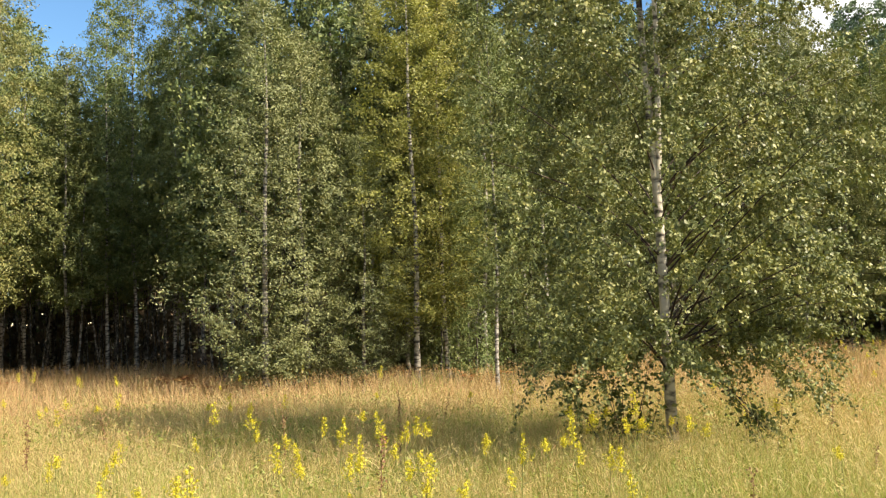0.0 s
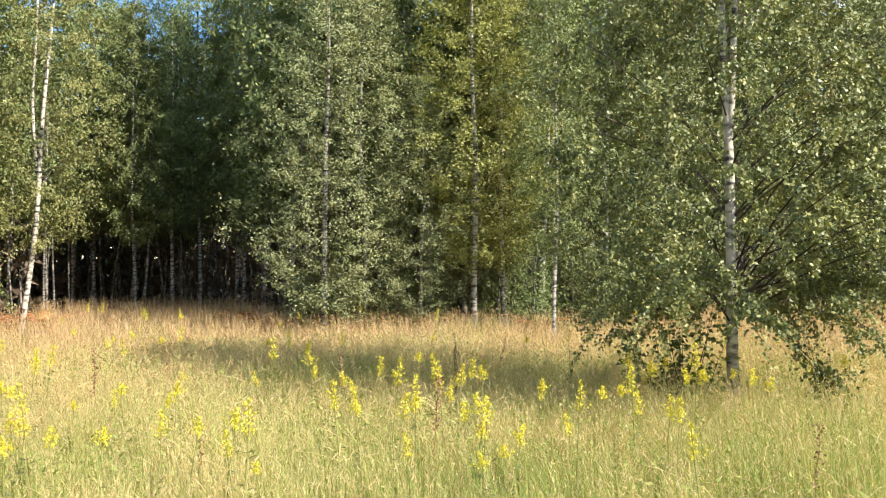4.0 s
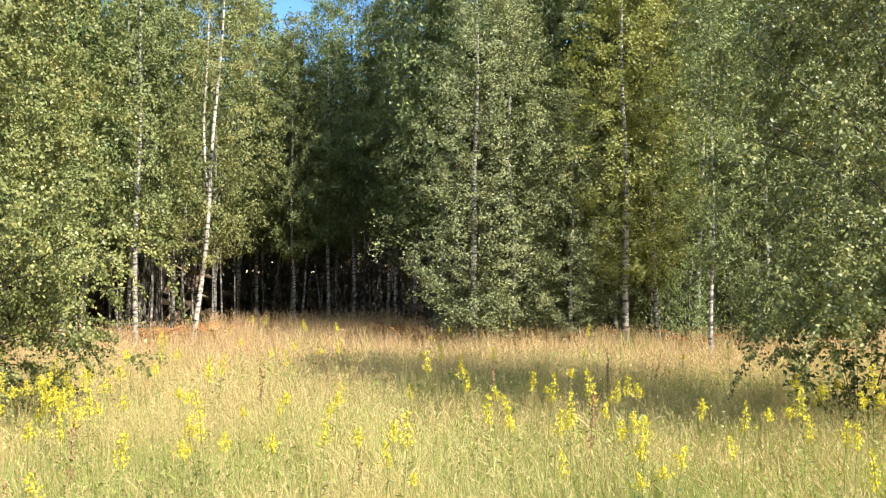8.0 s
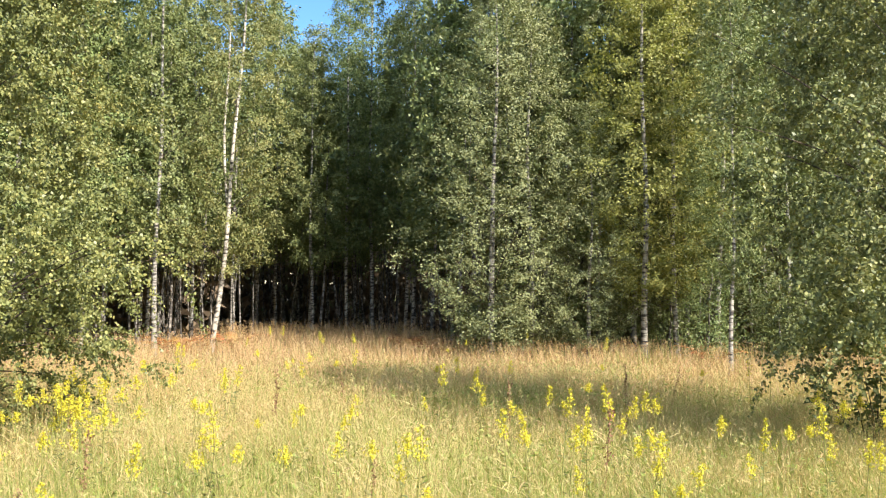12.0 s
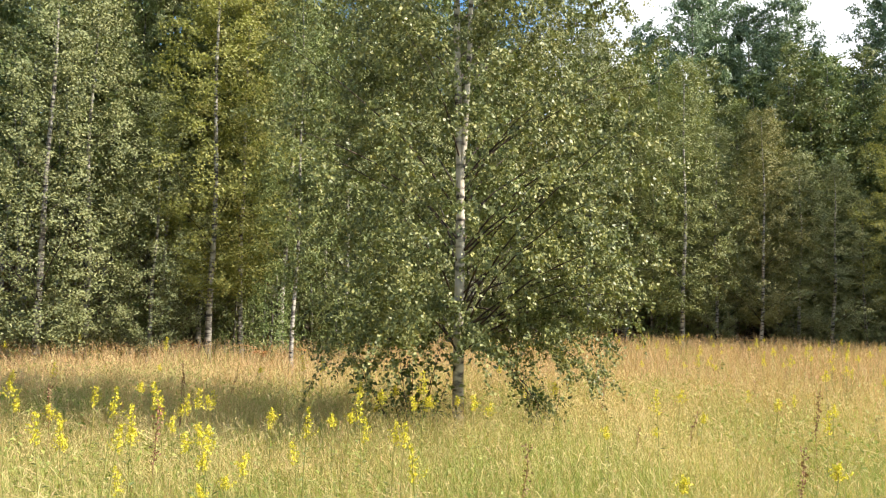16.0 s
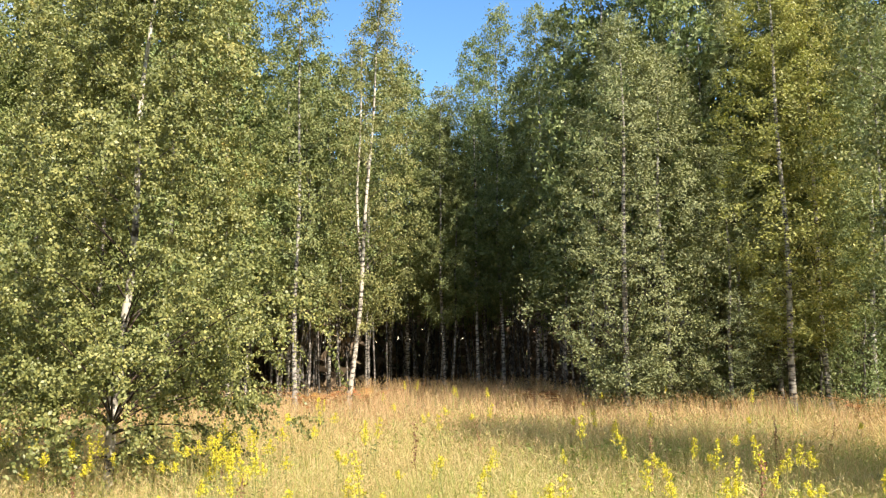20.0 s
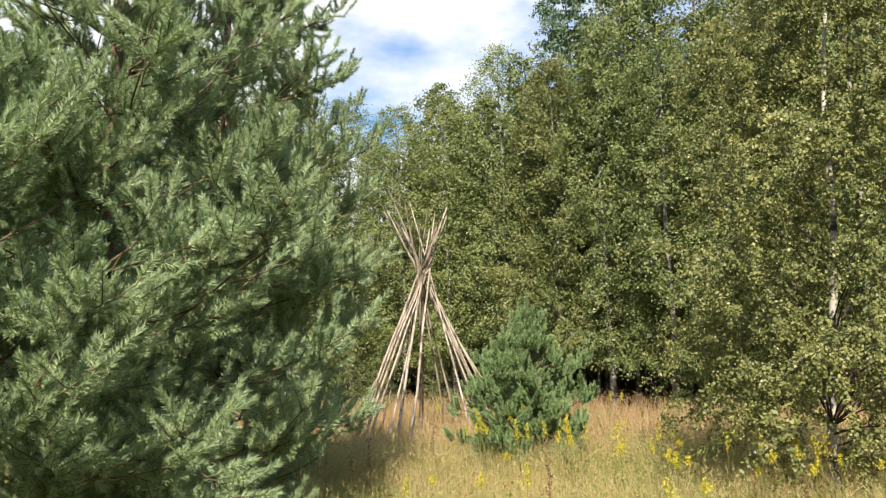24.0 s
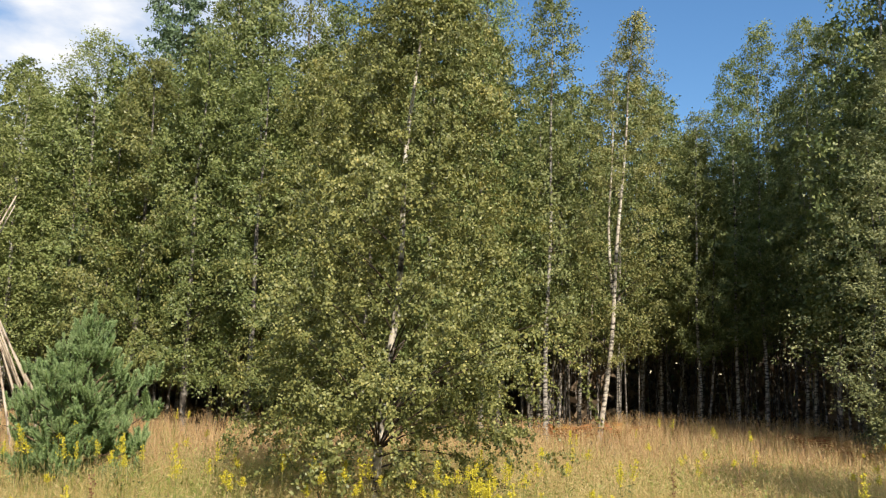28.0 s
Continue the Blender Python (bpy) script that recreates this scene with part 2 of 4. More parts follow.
NEEDLE_YOUNG = leaf_material("young_pine_needle", [(0.0, (0.13, 0.2, 0.085)), (0.5, (0.32, 0.44, 0.195)), (1.0, (0.53, 0.62, 0.31))], rough=0.45, through_light=0.15, tree_shift=0.01, patch=3.0)
GRASS_GREEN = leaf_material("grass_green", [(0.0, (0.17, 0.24, 0.05)), (0.5, (0.34, 0.39, 0.1)), (1.0, (0.55, 0.52, 0.18))], rough=0.55, through_light=0.32, patch=0.6, tree_shift=0.0)
GRASS_STRAW = leaf_material("grass_straw", [(0.0, (0.38, 0.285, 0.11)), (0.5, (0.61, 0.48, 0.22)), (1.0, (0.8, 0.66, 0.36))], rough=0.6, through_light=0.32, patch=0.6, tree_shift=0.0)
GRASS_TAN = leaf_material("grass_seed_tan", [(0.0, (0.4, 0.235, 0.11)), (0.5, (0.6, 0.385, 0.2)), (1.0, (0.8, 0.58, 0.34))], rough=0.65, through_light=0.3, patch=0.6, tree_shift=0.0)
FERN_RUST = leaf_material("fern_rust", [(0.0, (0.2, 0.07, 0.02)), (0.5, (0.4, 0.17, 0.045)), (1.0, (0.5, 0.28, 0.08))], rough=0.6)
PETAL = leaf_material("goldenrod_yellow", [(0.0, (0.34, 0.36, 0.06)), (0.3, (0.62, 0.54, 0.05)), (0.6, (0.78, 0.66, 0.06)), (1.0, (0.86, 0.78, 0.14))], rough=0.6, through_light=0.25, patch=6.0, tree_shift=0.0)
STALK = leaf_material("herb_stalk", [(0.0, (0.16, 0.18, 0.05)), (0.5, (0.28, 0.28, 0.08)), (1.0, (0.4, 0.3, 0.12))], rough=0.6, through_light=0.1)
STALK_BROWN = leaf_material("dry_stalk", [(0.0, (0.16, 0.08, 0.04)), (0.5, (0.28, 0.16, 0.08)), (1.0, (0.42, 0.26, 0.14))], rough=0.7, through_light=0.1)
BARK_WHITE = bark_material("birch_bark_white", (0.74, 0.68, 0.57), (0.06, 0.05, 0.042), 5.5, (1.0, 1.0, 2.4), cover=(0.38, 0.52))
BARK_GREY = bark_material("birch_bark_grey", (0.52, 0.49, 0.43), (0.06, 0.05, 0.045), 5.0, (1.2, 1.2, 4.0), cover=(0.4, 0.56))
BARK_DULL = bark_material("stand_bark_dull", (0.42, 0.39, 0.35), (0.08, 0.07, 0.06), 5.0, (1.2, 1.2, 2.0))
BARK_PINE = bark_material("pine_bark_orange", (0.3, 0.19, 0.12), (0.1, 0.065, 0.045), 9.0, (1.0, 1.0, 0.5), cover=(0.4, 0.6))
TWIG = bark_material("twig_brown", (0.13, 0.085, 0.06), (0.05, 0.035, 0.03), 12.0, (1.0, 1.0, 1.0))
PINE_TWIG = bark_material("pine_twig_tan", (0.26, 0.22, 0.11), (0.15, 0.12, 0.06), 12.0, (1.0, 1.0, 1.0))
POLE_WOOD = bark_material("pole_weathered_wood", (0.64, 0.55, 0.43), (0.2, 0.13, 0.09), 5.0, (3.0, 3.0, 0.6), cover=(0.34, 0.52))
ROPE = bark_material("rope_grey", (0.3, 0.25, 0.19), (0.12, 0.1, 0.08), 60.0, (1, 1, 1))


# ---------------------------------------------------------------- mesh helpers
def make_mesh(name, verts, faces, mats, slots=None, smooth=False):
    """A mesh from an array of points and a list of (k x n) face arrays of one corner count each."""
    me = bpy.data.meshes.new(name)
    verts = np.asarray(verts, np.float32)
    me.vertices.add(len(verts))
    me.vertices.foreach_set("co", verts.ravel())
    faces = [np.asarray(f, np.int32) for f in faces if len(f)]
    idx = np.concatenate([f.ravel() for f in faces])
    sizes = np.concatenate([np.full(len(f), f.shape[1], np.int32) for f in faces])
    starts = np.concatenate([[0], np.cumsum(sizes)[:-1]]).astype(np.int32)
    me.loops.add(len(idx))
    me.loops.foreach_set("vertex_index", idx)
    me.polygons.add(len(sizes))
    me.polygons.foreach_set("loop_start", starts)
    if slots is not None:
        me.polygons.foreach_set("material_index", np.asarray(slots, np.int32))
    if smooth:
        me.polygons.foreach_set("use_smooth", np.ones(len(sizes), bool))
    for m in mats:
        me.materials.append(m)
    me.update(calc_edges=True)
    return me


def part(name, me, parent, label=""):
    ob = new(name, me)
    ob.parent = parent
    return tagged(ob, label)


def unit(v):
    return v / np.maximum(np.linalg.norm(v, axis=-1, keepdims=True), 1e-9)


def tube_arrays(points, radii, sides=8):
    """Points and quads of a tapered tube along a line."""
    pts, radii = np.asarray(points, float), np.asarray(radii, float)
    d = unit(np.gradient(pts, axis=0))
    ref = np.where(np.abs(d[:, 2:3]) > 0.9, [[1.0, 0, 0]], [[0, 0, 1.0]])
    u = unit(np.cross(ref, d))
    w = np.cross(d, u)
    a = np.linspace(0, 2 * np.pi, sides, endpoint=False)
    ring = np.cos(a)[None, :, None] * u[:, None] + np.sin(a)[None, :, None] * w[:, None]
    v = (pts[:, None] + ring * radii[:, None, None]).reshape(-1, 3)
    i = np.arange(len(pts) - 1)[:, None] * sides
    j = np.arange(sides)[None]
    k = (j + 1) % sides
    q = np.stack([i + j, i + k, i + k + sides, i + j + sides], -1).reshape(-1, 4)
    return v, q


def tubes_mesh(name, tubes, mats, sides=6, slots=None):
    vs, qs, sl, base = [], [], [], 0
    for n, (p, r) in enumerate(tubes):
        v, q = tube_arrays(p, r, sides)
        vs.append(v), qs.append(q + base)
        sl.append(np.full(len(q), 0 if slots is None else slots[n]))
        base += len(v)
    return make_mesh(name, np.concatenate(vs), [np.concatenate(qs)], mats, np.concatenate(sl), True)


def stem_line(rng, height, lean=(0, 0), wiggle=0.06, rings=14, base=(0, 0, 0), curve=1.0):
    s = np.linspace(0, 1, rings)
    ph = rng.uniform(0, 6.28, 4)
    x = lean[0] * s ** curve + wiggle * (np.sin(s * 5 + ph[0]) - np.sin(ph[0])) * 0.6 + wiggle * 0.3 * (np.sin(s * 13 + ph[1]) - np.sin(ph[1]))
    y = lean[1] * s ** curve + wiggle * (np.sin(s * 5 + ph[2]) - np.sin(ph[2])) * 0.6 + wiggle * 0.3 * (np.sin(s * 13 + ph[3]) - np.sin(ph[3]))
    return np.stack([x, y, s * height], -1) + np.asarray(base, float)


def leaves_on(rng, p, out, leaf, kite):
    """One leaf at each place: hanging, turned mostly outwards and up. Returns points and faces."""
    n = len(p)
    d = unit(rng.normal(0, 0.65, (n, 3)) + [0, 0, -0.5])
    face = out * 0.85 + np.array([0, 0, 0.5]) + rng.normal(0, 0.75 if kite else 0.55, (n, 3))
    side = unit(np.cross(d, face))
    L = (leaf * rng.uniform(0.7, 1.25, n))[:, None]
    W = L * (0.68 if kite else 0.8)
    if kite:
        bend = np.cross(d, side) * L * 0.12
        v = np.stack([p, p + d * L * 0.4 + side * W * 0.5 + bend, p + d * L, p + d * L * 0.4 - side * W * 0.5 + bend], 1)
        return v.reshape(-1, 3), np.arange(n * 4).reshape(n, 4)
    v = np.stack([p + side * W * 0.5, p - side * W * 0.5, p + d * L * 1.15], 1)
    return v.reshape(-1, 3), np.arange(n * 3).reshape(n, 3)


def crown_branches(rng, count, z0, z1, profile, axis, rise, thin=None, extra=()):
    """Branches from the stem into the crown: starts, ends, reaches. axis(z): the stem's x and y at a height, profile(u): the reach.
    thin: (direction, half width, share kept) of a side on which the crown is sparse. extra: single branches (stem height, x, y, z)."""
    u = (np.arange(count) + rng.uniform(0, 1, count)) / count
    a = np.arange(count) * 2.39996 + rng.normal(0, 0.3, count)
    if thin:
        off = np.abs((a - thin[0] + np.pi) % (2 * np.pi) - np.pi)
        keep = (off > thin[1]) | (rng.uniform(0, 1, count) < thin[2])
        u, a = u[keep], a[keep]
    ph = rng.uniform(0, 6.28, 3)
    lobes = 1 + 0.15 * np.sin(2 * a + 6 * u + ph[0]) + 0.12 * np.sin(3 * a - 13 * u + ph[1]) + 0.1 * np.sin(23 * u + ph[2])
    r = profile(u) * lobes * rng.uniform(0.72, 1.12, len(u))
    z = z0 + u * (z1 - z0)
    zs = np.maximum(z - rise * r * rng.uniform(0.7, 1.25, len(u)), np.minimum(z, 0.25 + 0.7 * z0))
    start = np.column_stack([axis(zs), zs])
    end = np.column_stack([axis(z) + np.stack([np.cos(a), np.sin(a)], -1) * r[:, None], z])
    if extra:
        e = np.array(extra, float)
        start = np.concatenate([start, np.column_stack([axis(e[:, 0]), e[:, 0]])])
        end = np.concatenate([end, e[:, 1:]])
        r = np.concatenate([r, np.linalg.norm(end[-len(e):] - start[-len(e):], axis=1)])
    return start, end, r


def on_branch(start, end, r, s, arch):
    return start + (end - start) * s[:, None] + np.array([0, 0, 1.0]) * (arch * r * np.sin(np.pi * s ** 0.8))[:, None]


def crown_leaves(rng, start, end, r, n, twig, twigs, droop, arch, leaf, kite, loose):
    """Leaves set along hanging twigs, the twigs along the outer part of the branches."""
    m = len(start)
    s = 0.22 + 0.8 * rng.uniform(0, 1, (m, twigs)) ** 0.75
    bi = np.repeat(np.arange(m), twigs)
    base = on_branch(start[bi], end[bi], r[bi], s.ravel(), arch)
    out = unit((end - start)[bi] * [1, 1, 0.25])
    flat = np.stack([-out[:, 1], out[:, 0], 0 * out[:, 0]], -1)
    k = m * twigs
    td = unit(out * rng.uniform(0.1, 1.0, (k, 1)) + flat * rng.normal(0, 0.8, (k, 1)) + np.array([0, 0, 1.0]) * rng.normal(0.12, 0.5, (k, 1)))
    tl = twig * rng.uniform(0.45, 1.25, k) * np.clip(0.6 + 0.4 * r[bi] / r.max(), 0.6, 1)
    w = np.cumsum(tl * rng.uniform(0.4, 1.3, k))
    ti = np.searchsorted(w, rng.uniform(0, w[-1], n)).clip(0, k - 1)
    t = rng.uniform(0.02, 1, n)
    p = base[ti] + td[ti] * (tl[ti] * t)[:, None] + rng.normal(0, loose, (n, 3))
    p[:, 2] -= droop * tl[ti] * t ** 2
    p[:, 2] = np.maximum(p[:, 2], rng.uniform(0.1, 0.3, n))
    return leaves_on(rng, p, out[ti], leaf, kite)


# ---------------------------------------------------------------- ground
def build_ground():
    rng = np.random.default_rng(3)
    r = np.concatenate([np.linspace(0, 40, 28), np.geomspace(46, 1800, 16)])
    a = np.linspace(0, 2 * np.pi, 72, endpoint=False)
    rr, aa = np.meshgrid(r[1:], a, indexing="ij")
    x, y = rr * np.cos(aa), rr * np.sin(aa)
    z = 0.05 * np.sin(x * 0.5) * np.sin(y * 0.43) - 0.05
    v = np.concatenate([[[0, 0, -0.05]], np.stack([x, y, z], -1).reshape(-1, 3)])
    k = len(a)
    tri = np.stack([np.zeros(k, int), 1 + np.arange(k), 1 + (np.arange(k) + 1) % k], -1)
    i = np.arange(len(r) - 2)[:, None] * k + 1
    j = np.arange(k)[None]
    q = np.stack([i + j, i + j + k, i + (j + 1) % k + k, i + (j + 1) % k], -1).reshape(-1, 4)
    ob = new("ground", make_mesh("ground", v, [tri, q], [SOIL], smooth=True))
    return tagged(ob, "uneven brown-green meadow soil under tall dry grass", "ground", kind="structure")


build_ground()


# ---------------------------------------------------------------- birches and other leafy trees
def broadleaf(name, seed, height, radius, crown_base, leaves, leaf_size, leaf_mat, bark, girth, label, category,
              lean=(0.0, 0.0), fork=None, branches=130, twig=0.52, twigs=8, droop=0.5, arch=0.1, rise=0.75, near=False, shape="oval", limbs=12, wiggle=0.07, group="", thin=None, extra=()):
    """One tree at the origin: an Empty with trunk, limbs and crown. fork: (height, gap in x, gap in y) of a second stem."""
    rng = np.random.default_rng(seed)
    root = tagged(new(name), label, category, group)
    line = stem_line(rng, height * 0.97, lean, wiggle, 22)
    s = np.linspace(0, 1, 22)
    rad = girth * (1 - s) ** 0.85 + 0.008
    rad[0] *= 1.35
    rad[1] *= 1.08
    stems = [(line, rad)]
    if fork:
        h, gx, gy = fork
        k = int(np.searchsorted(line[:, 2], h))
        s2 = np.linspace(0, 1, 22 - k)[:, None]
        second = line[k:] + np.array([gx, gy, 0]) * np.minimum(1, s2 * 3.0) ** 0.7 + np.array([gx, gy, 0]) * s2
        second[:, 2] = line[k, 2] + (line[k:, 2] - line[k, 2]) * 0.93
        stems.append((second, rad[k:] * 0.78))

    def axis(z):
        return np.stack([np.interp(z, line[:, 2], line[:, 0]), np.interp(z, line[:, 2], line[:, 1])], -1)

    def profile(u):
        if shape == "column":
            return radius * np.minimum(1, 0.62 + u * 2.5) * np.maximum(1 - u, 0.0) ** 0.36
        if shape == "bush":
            return radius * np.minimum(1, 0.8 + u) * np.maximum(1 - u, 0) ** 0.5 + 0.05
        return radius * 1.15 * np.minimum(1, (u / 0.3) ** 0.75 + 0.18) * np.maximum(1 - u, 0) ** 0.55 + 0.06

    part("trunk", tubes_mesh(name + "_trunk", stems, [bark], 12 if near else 7), root)
    start, end, r = crown_branches(rng, branches, crown_base, height, profile, axis, rise, thin, extra)
    t = np.linspace(0, 1, 7)
    order = np.argsort(-(r + rng.uniform(0, 0.8, len(r)) * r.max()))[:limbs]
    if extra:
        order = np.union1d(order, np.arange(len(r) - len(extra), len(r))[::2])
    for i in order:
        p = on_branch(np.tile(start[i], (7, 1)), np.tile(end[i], (7, 1)), np.full(7, r[i]), t, arch) + rng.normal(0, 0.012, (7, 3)) * t[:, None]
        r0 = max(0.005, girth * 0.2 * (1 - start[i, 2] / height) + 0.003)
        part("limb", tubes_mesh(name + "_limb", [(p, r0 * (1 - t * 0.8))], [TWIG], 6 if near else 4), root)
    v, f = crown_leaves(rng, start, end, r, leaves, twig, twigs, droop, arch, leaf_size, near, 0.02 if near else 0.055)
    part("crown", make_mesh(name + "_crown", v, [f], [leaf_mat]), root)
    return root


def stand(root, x, y, turn=0.0, scale=1.0, tall=1.0, z=-0.05):
    return Matrix.Translation((x, y, z)) @ Matrix.Rotation(turn, 4, "Z") @ Matrix.Diagonal((scale, scale, scale * tall, 1))


# the two free-standing birches in the meadow
birch_right = broadleaf("birch_tree", 11, 7.4, 1.95, 1.15, 180000, 0.036, LEAF_HERO, BARK_WHITE, 0.05,
                        "free-standing young birch with white forked trunk and dense hanging leaves", "birch tree",
                        lean=(-0.1, 0.1), fork=(2.5, 0.09, -0.06), branches=300, twig=0.5, twigs=9, droop=0.6, rise=0.55, near=True, shape="column", limbs=50, wiggle=0.03,
                        thin=(-1.754, 0.35, 0.5),
                        extra=[(1.2, 0.8, -0.25, 0.5), (1.3, 0.95, -0.1, 0.3), (1.5, 1.5, 0.1, 0.75), (1.4, 1.2, -0.5, 0.75), (1.5, -1.0, -0.3, 0.95), (1.4, -1.35, 0.1, 1.0), (2.6, 2.0, 0.1, 4.15), (2.2, 1.9, -0.3, 2.6), (1.3, 1.6, -0.2, 1.3), (1.4, 1.8, 0.2, 1.6), (1.5, 1.7, -0.6, 1.9), (1.7, 2.0, 0.0, 2.2), (2.0, 1.8, -0.7, 2.9), (2.3, 1.95, 0.2, 3.3), (2.7, 1.8, -0.5, 3.7), (1.3, 1.2, -0.6, 1.2), (1.6, 1.4, -0.9, 2.3), (2.0, 1.3, -1.2, 3.1)])
birch_right.matrix_basis = stand(birch_right, 1.47, 7.9)

birch_left = broadleaf("birch_tree", 27, 5.75, 1.8, 0.9, 160000, 0.033, LEAF_BUSHY, BARK_WHITE, 0.042,
                       "bushy young birch with a pale slender trunk, leaves to the grass", "birch tree",
                       lean=(0.1, 0.35), branches=260, twig=0.48, twigs=9, droop=0.5, rise=0.6, near=True, shape="bush", limbs=45, wiggle=0.06,
                       thin=(-0.7, 0.35, 0.65),
                       extra=[(0.6, 0.8, 0.1, 0.45), (0.5, -0.7, -0.2, 0.5), (0.6, 0.2, -0.8, 0.4), (0.5, -0.3, 0.8, 0.45), (0.8, 1.1, -0.3, 0.7), (0.8, -1.1, 0.1, 0.75), (0.7, 0.5, 0.9, 0.6), (0.7, -0.6, -0.8, 0.65), (0.8, 0.9, 0.7, 0.75)])
birch_left.matrix_basis = stand(birch_left, -6.5, 5.35)


# ---------------------------------------------------------------- the edge of the wood
G_EDGE = "birches along the edge of the wood"
forked = broadleaf("birch_tree", 41, 10.6, 1.4, 2.0, 30000, 0.046, LEAF_OLIVE, BARK_WHITE, 0.058,
                   "tall birch with white trunk forking low into two stems", "birch tree",
                   lean=(0.9, 0.2), fork=(3.3, -0.25, 0.0), branches=130, limbs=16, thin=(-0.95, 0.6, 0.35), group=G_EDGE)
forked.matrix_basis = stand(forked, -11.95, 16.95)


def template(kind, seed):
    """The kinds of tree of which the wood is made."""
    if kind == "edge":
        return broadleaf("birch_tree", seed, 10.4, 1.75, 0.6, 34000, 0.046, LEAF_GREY, BARK_GREY, 0.058,
                         "edge birch with a grey-green crown reaching down to the grass", "birch tree", branches=200, rise=0.9, limbs=9, group=G_EDGE)
    if kind == "yellow":
        return broadleaf("birch_tree", seed, 10.6, 1.3, 1.8, 26000, 0.047, LEAF_YELLOW, BARK_GREY, 0.055,
                         "slender birch turning yellow-green above a pale trunk", "birch tree", branches=150, rise=0.85, limbs=8, group=G_EDGE)
    if kind == "olive":
        return broadleaf("birch_tree", seed, 10.0, 1.5, 1.5, 30000, 0.046, LEAF_OLIVE, BARK_GREY, 0.055,
                         "birch with olive-green leaves and a pale trunk", "birch tree", branches=170, rise=0.85, limbs=8, group=G_EDGE)
    if kind == "fresh":
        return broadleaf("birch_tree", seed, 10.0, 1.5, 1.5, 30000, 0.046, LEAF_FRESH, BARK_GREY, 0.055,
                         "birch with fresh green leaves and a pale trunk", "birch tree", branches=170, rise=0.85, limbs=8, group=G_EDGE)
    if kind == "slim":
        return broadleaf("birch_tree", seed, 10.8, 1.25, 2.6, 22000, 0.052, LEAF_GREEN, BARK_GREY, 0.052,
                         "slim birch with a bare white lower trunk and green crown", "birch tree", branches=130, rise=0.8, limbs=7, group="slim birches of the stand")
    if kind == "row":
        return broadleaf("birch_tree", seed, 10.6, 1.45, 2.8, 12500, 0.075, LEAF_GREEN, BARK_GREY, 0.05,
                         "slim birch standing behind the edge of the wood", "birch tree", branches=100, limbs=3, group="slim birches of the stand")
    if kind == "inner":
        return broadleaf("birch_tree", seed, 10.2, 1.2, 3.2, 3600, 0.1, LEAF_GREEN, BARK_DULL, 0.036,
                         "thin birch inside the shaded stand, high sparse crown", "birch tree", branches=50, twigs=7, limbs=0, group="thin birches inside the stand", wiggle=0.12)
    if kind == "alder":
        return broadleaf("alder_tree", seed, 8.6, 1.9, 1.1, 32000, 0.05, LEAF_LUSH, BARK_DULL, 0.06,
                         "bushy alder with lush dark-green leaves above a shaded foot", "alder tree", branches=130, shape="bush", rise=0.7, droop=0.25, twig=0.5, limbs=8, group="alders behind the pole frame")
    if kind == "aspen":
        return broadleaf("aspen_tree", seed, 12.6, 2.2, 1.2, 36000, 0.08, LEAF_BLUE, BARK_DULL, 0.09,
                         "tall blue-green aspen with a ragged pointed top", "aspen tree", branches=150, rise=1.15, droop=0.05, twig=0.62, twigs=8, limbs=4, group="tall aspens behind the meadow")
    return broadleaf("birch_sapling", seed, 3.0, 0.85, 0.25, 4200, 0.055, LEAF_GREEN, BARK_DULL, 0.025,
                     "leafy birch sapling at the foot of the wood", "sapling", branches=40, shape="bush", twigs=8, limbs=0, group="saplings at the wood's foot")


made = {}


def plant(kind, x, y, scale=1.0, tall=1.0, variants=3):
    """Plants a tree of that kind; the first ones are built, the rest are copies."""
    pool = made.setdefault(kind, [])
    turn = random.uniform(0, 6.28)
    if len(pool) < variants:
        seed = 100 + 17 * sum(map(ord, kind)) + len(pool)
        t = template(kind, seed)
        t.matrix_basis = stand(t, x, y, turn, scale, tall)
        pool.append(t)
        return t
    src = random.choice(pool)
    m = stand(src, x, y, turn, scale, tall)
    c = copy_thing(src, Matrix.Identity(4))
    c.matrix_basis = m
    return c


def polar(az, d):
    return -math.sin(radians(az)) * d, math.cos(radians(az)) * d


def edge_distance(az):
    return float(np.interp(az, EDGE_AZ, EDGE_D))


EDGE_AZ = [-60, -40, -26, -20, -10, -3, 1, 8, 13, 19, 22, 32, 35.5, 40, 50, 58, 66, 78, 90, 110, 130]
EDGE_D = [27, 27, 26, 25, 22, 18.8, 17.2, 18.3, 17.3, 18.4, 24.8, 25.0, 20.6, 19.5, 18.2, 18.4, 20, 22.5, 20, 17, 16]


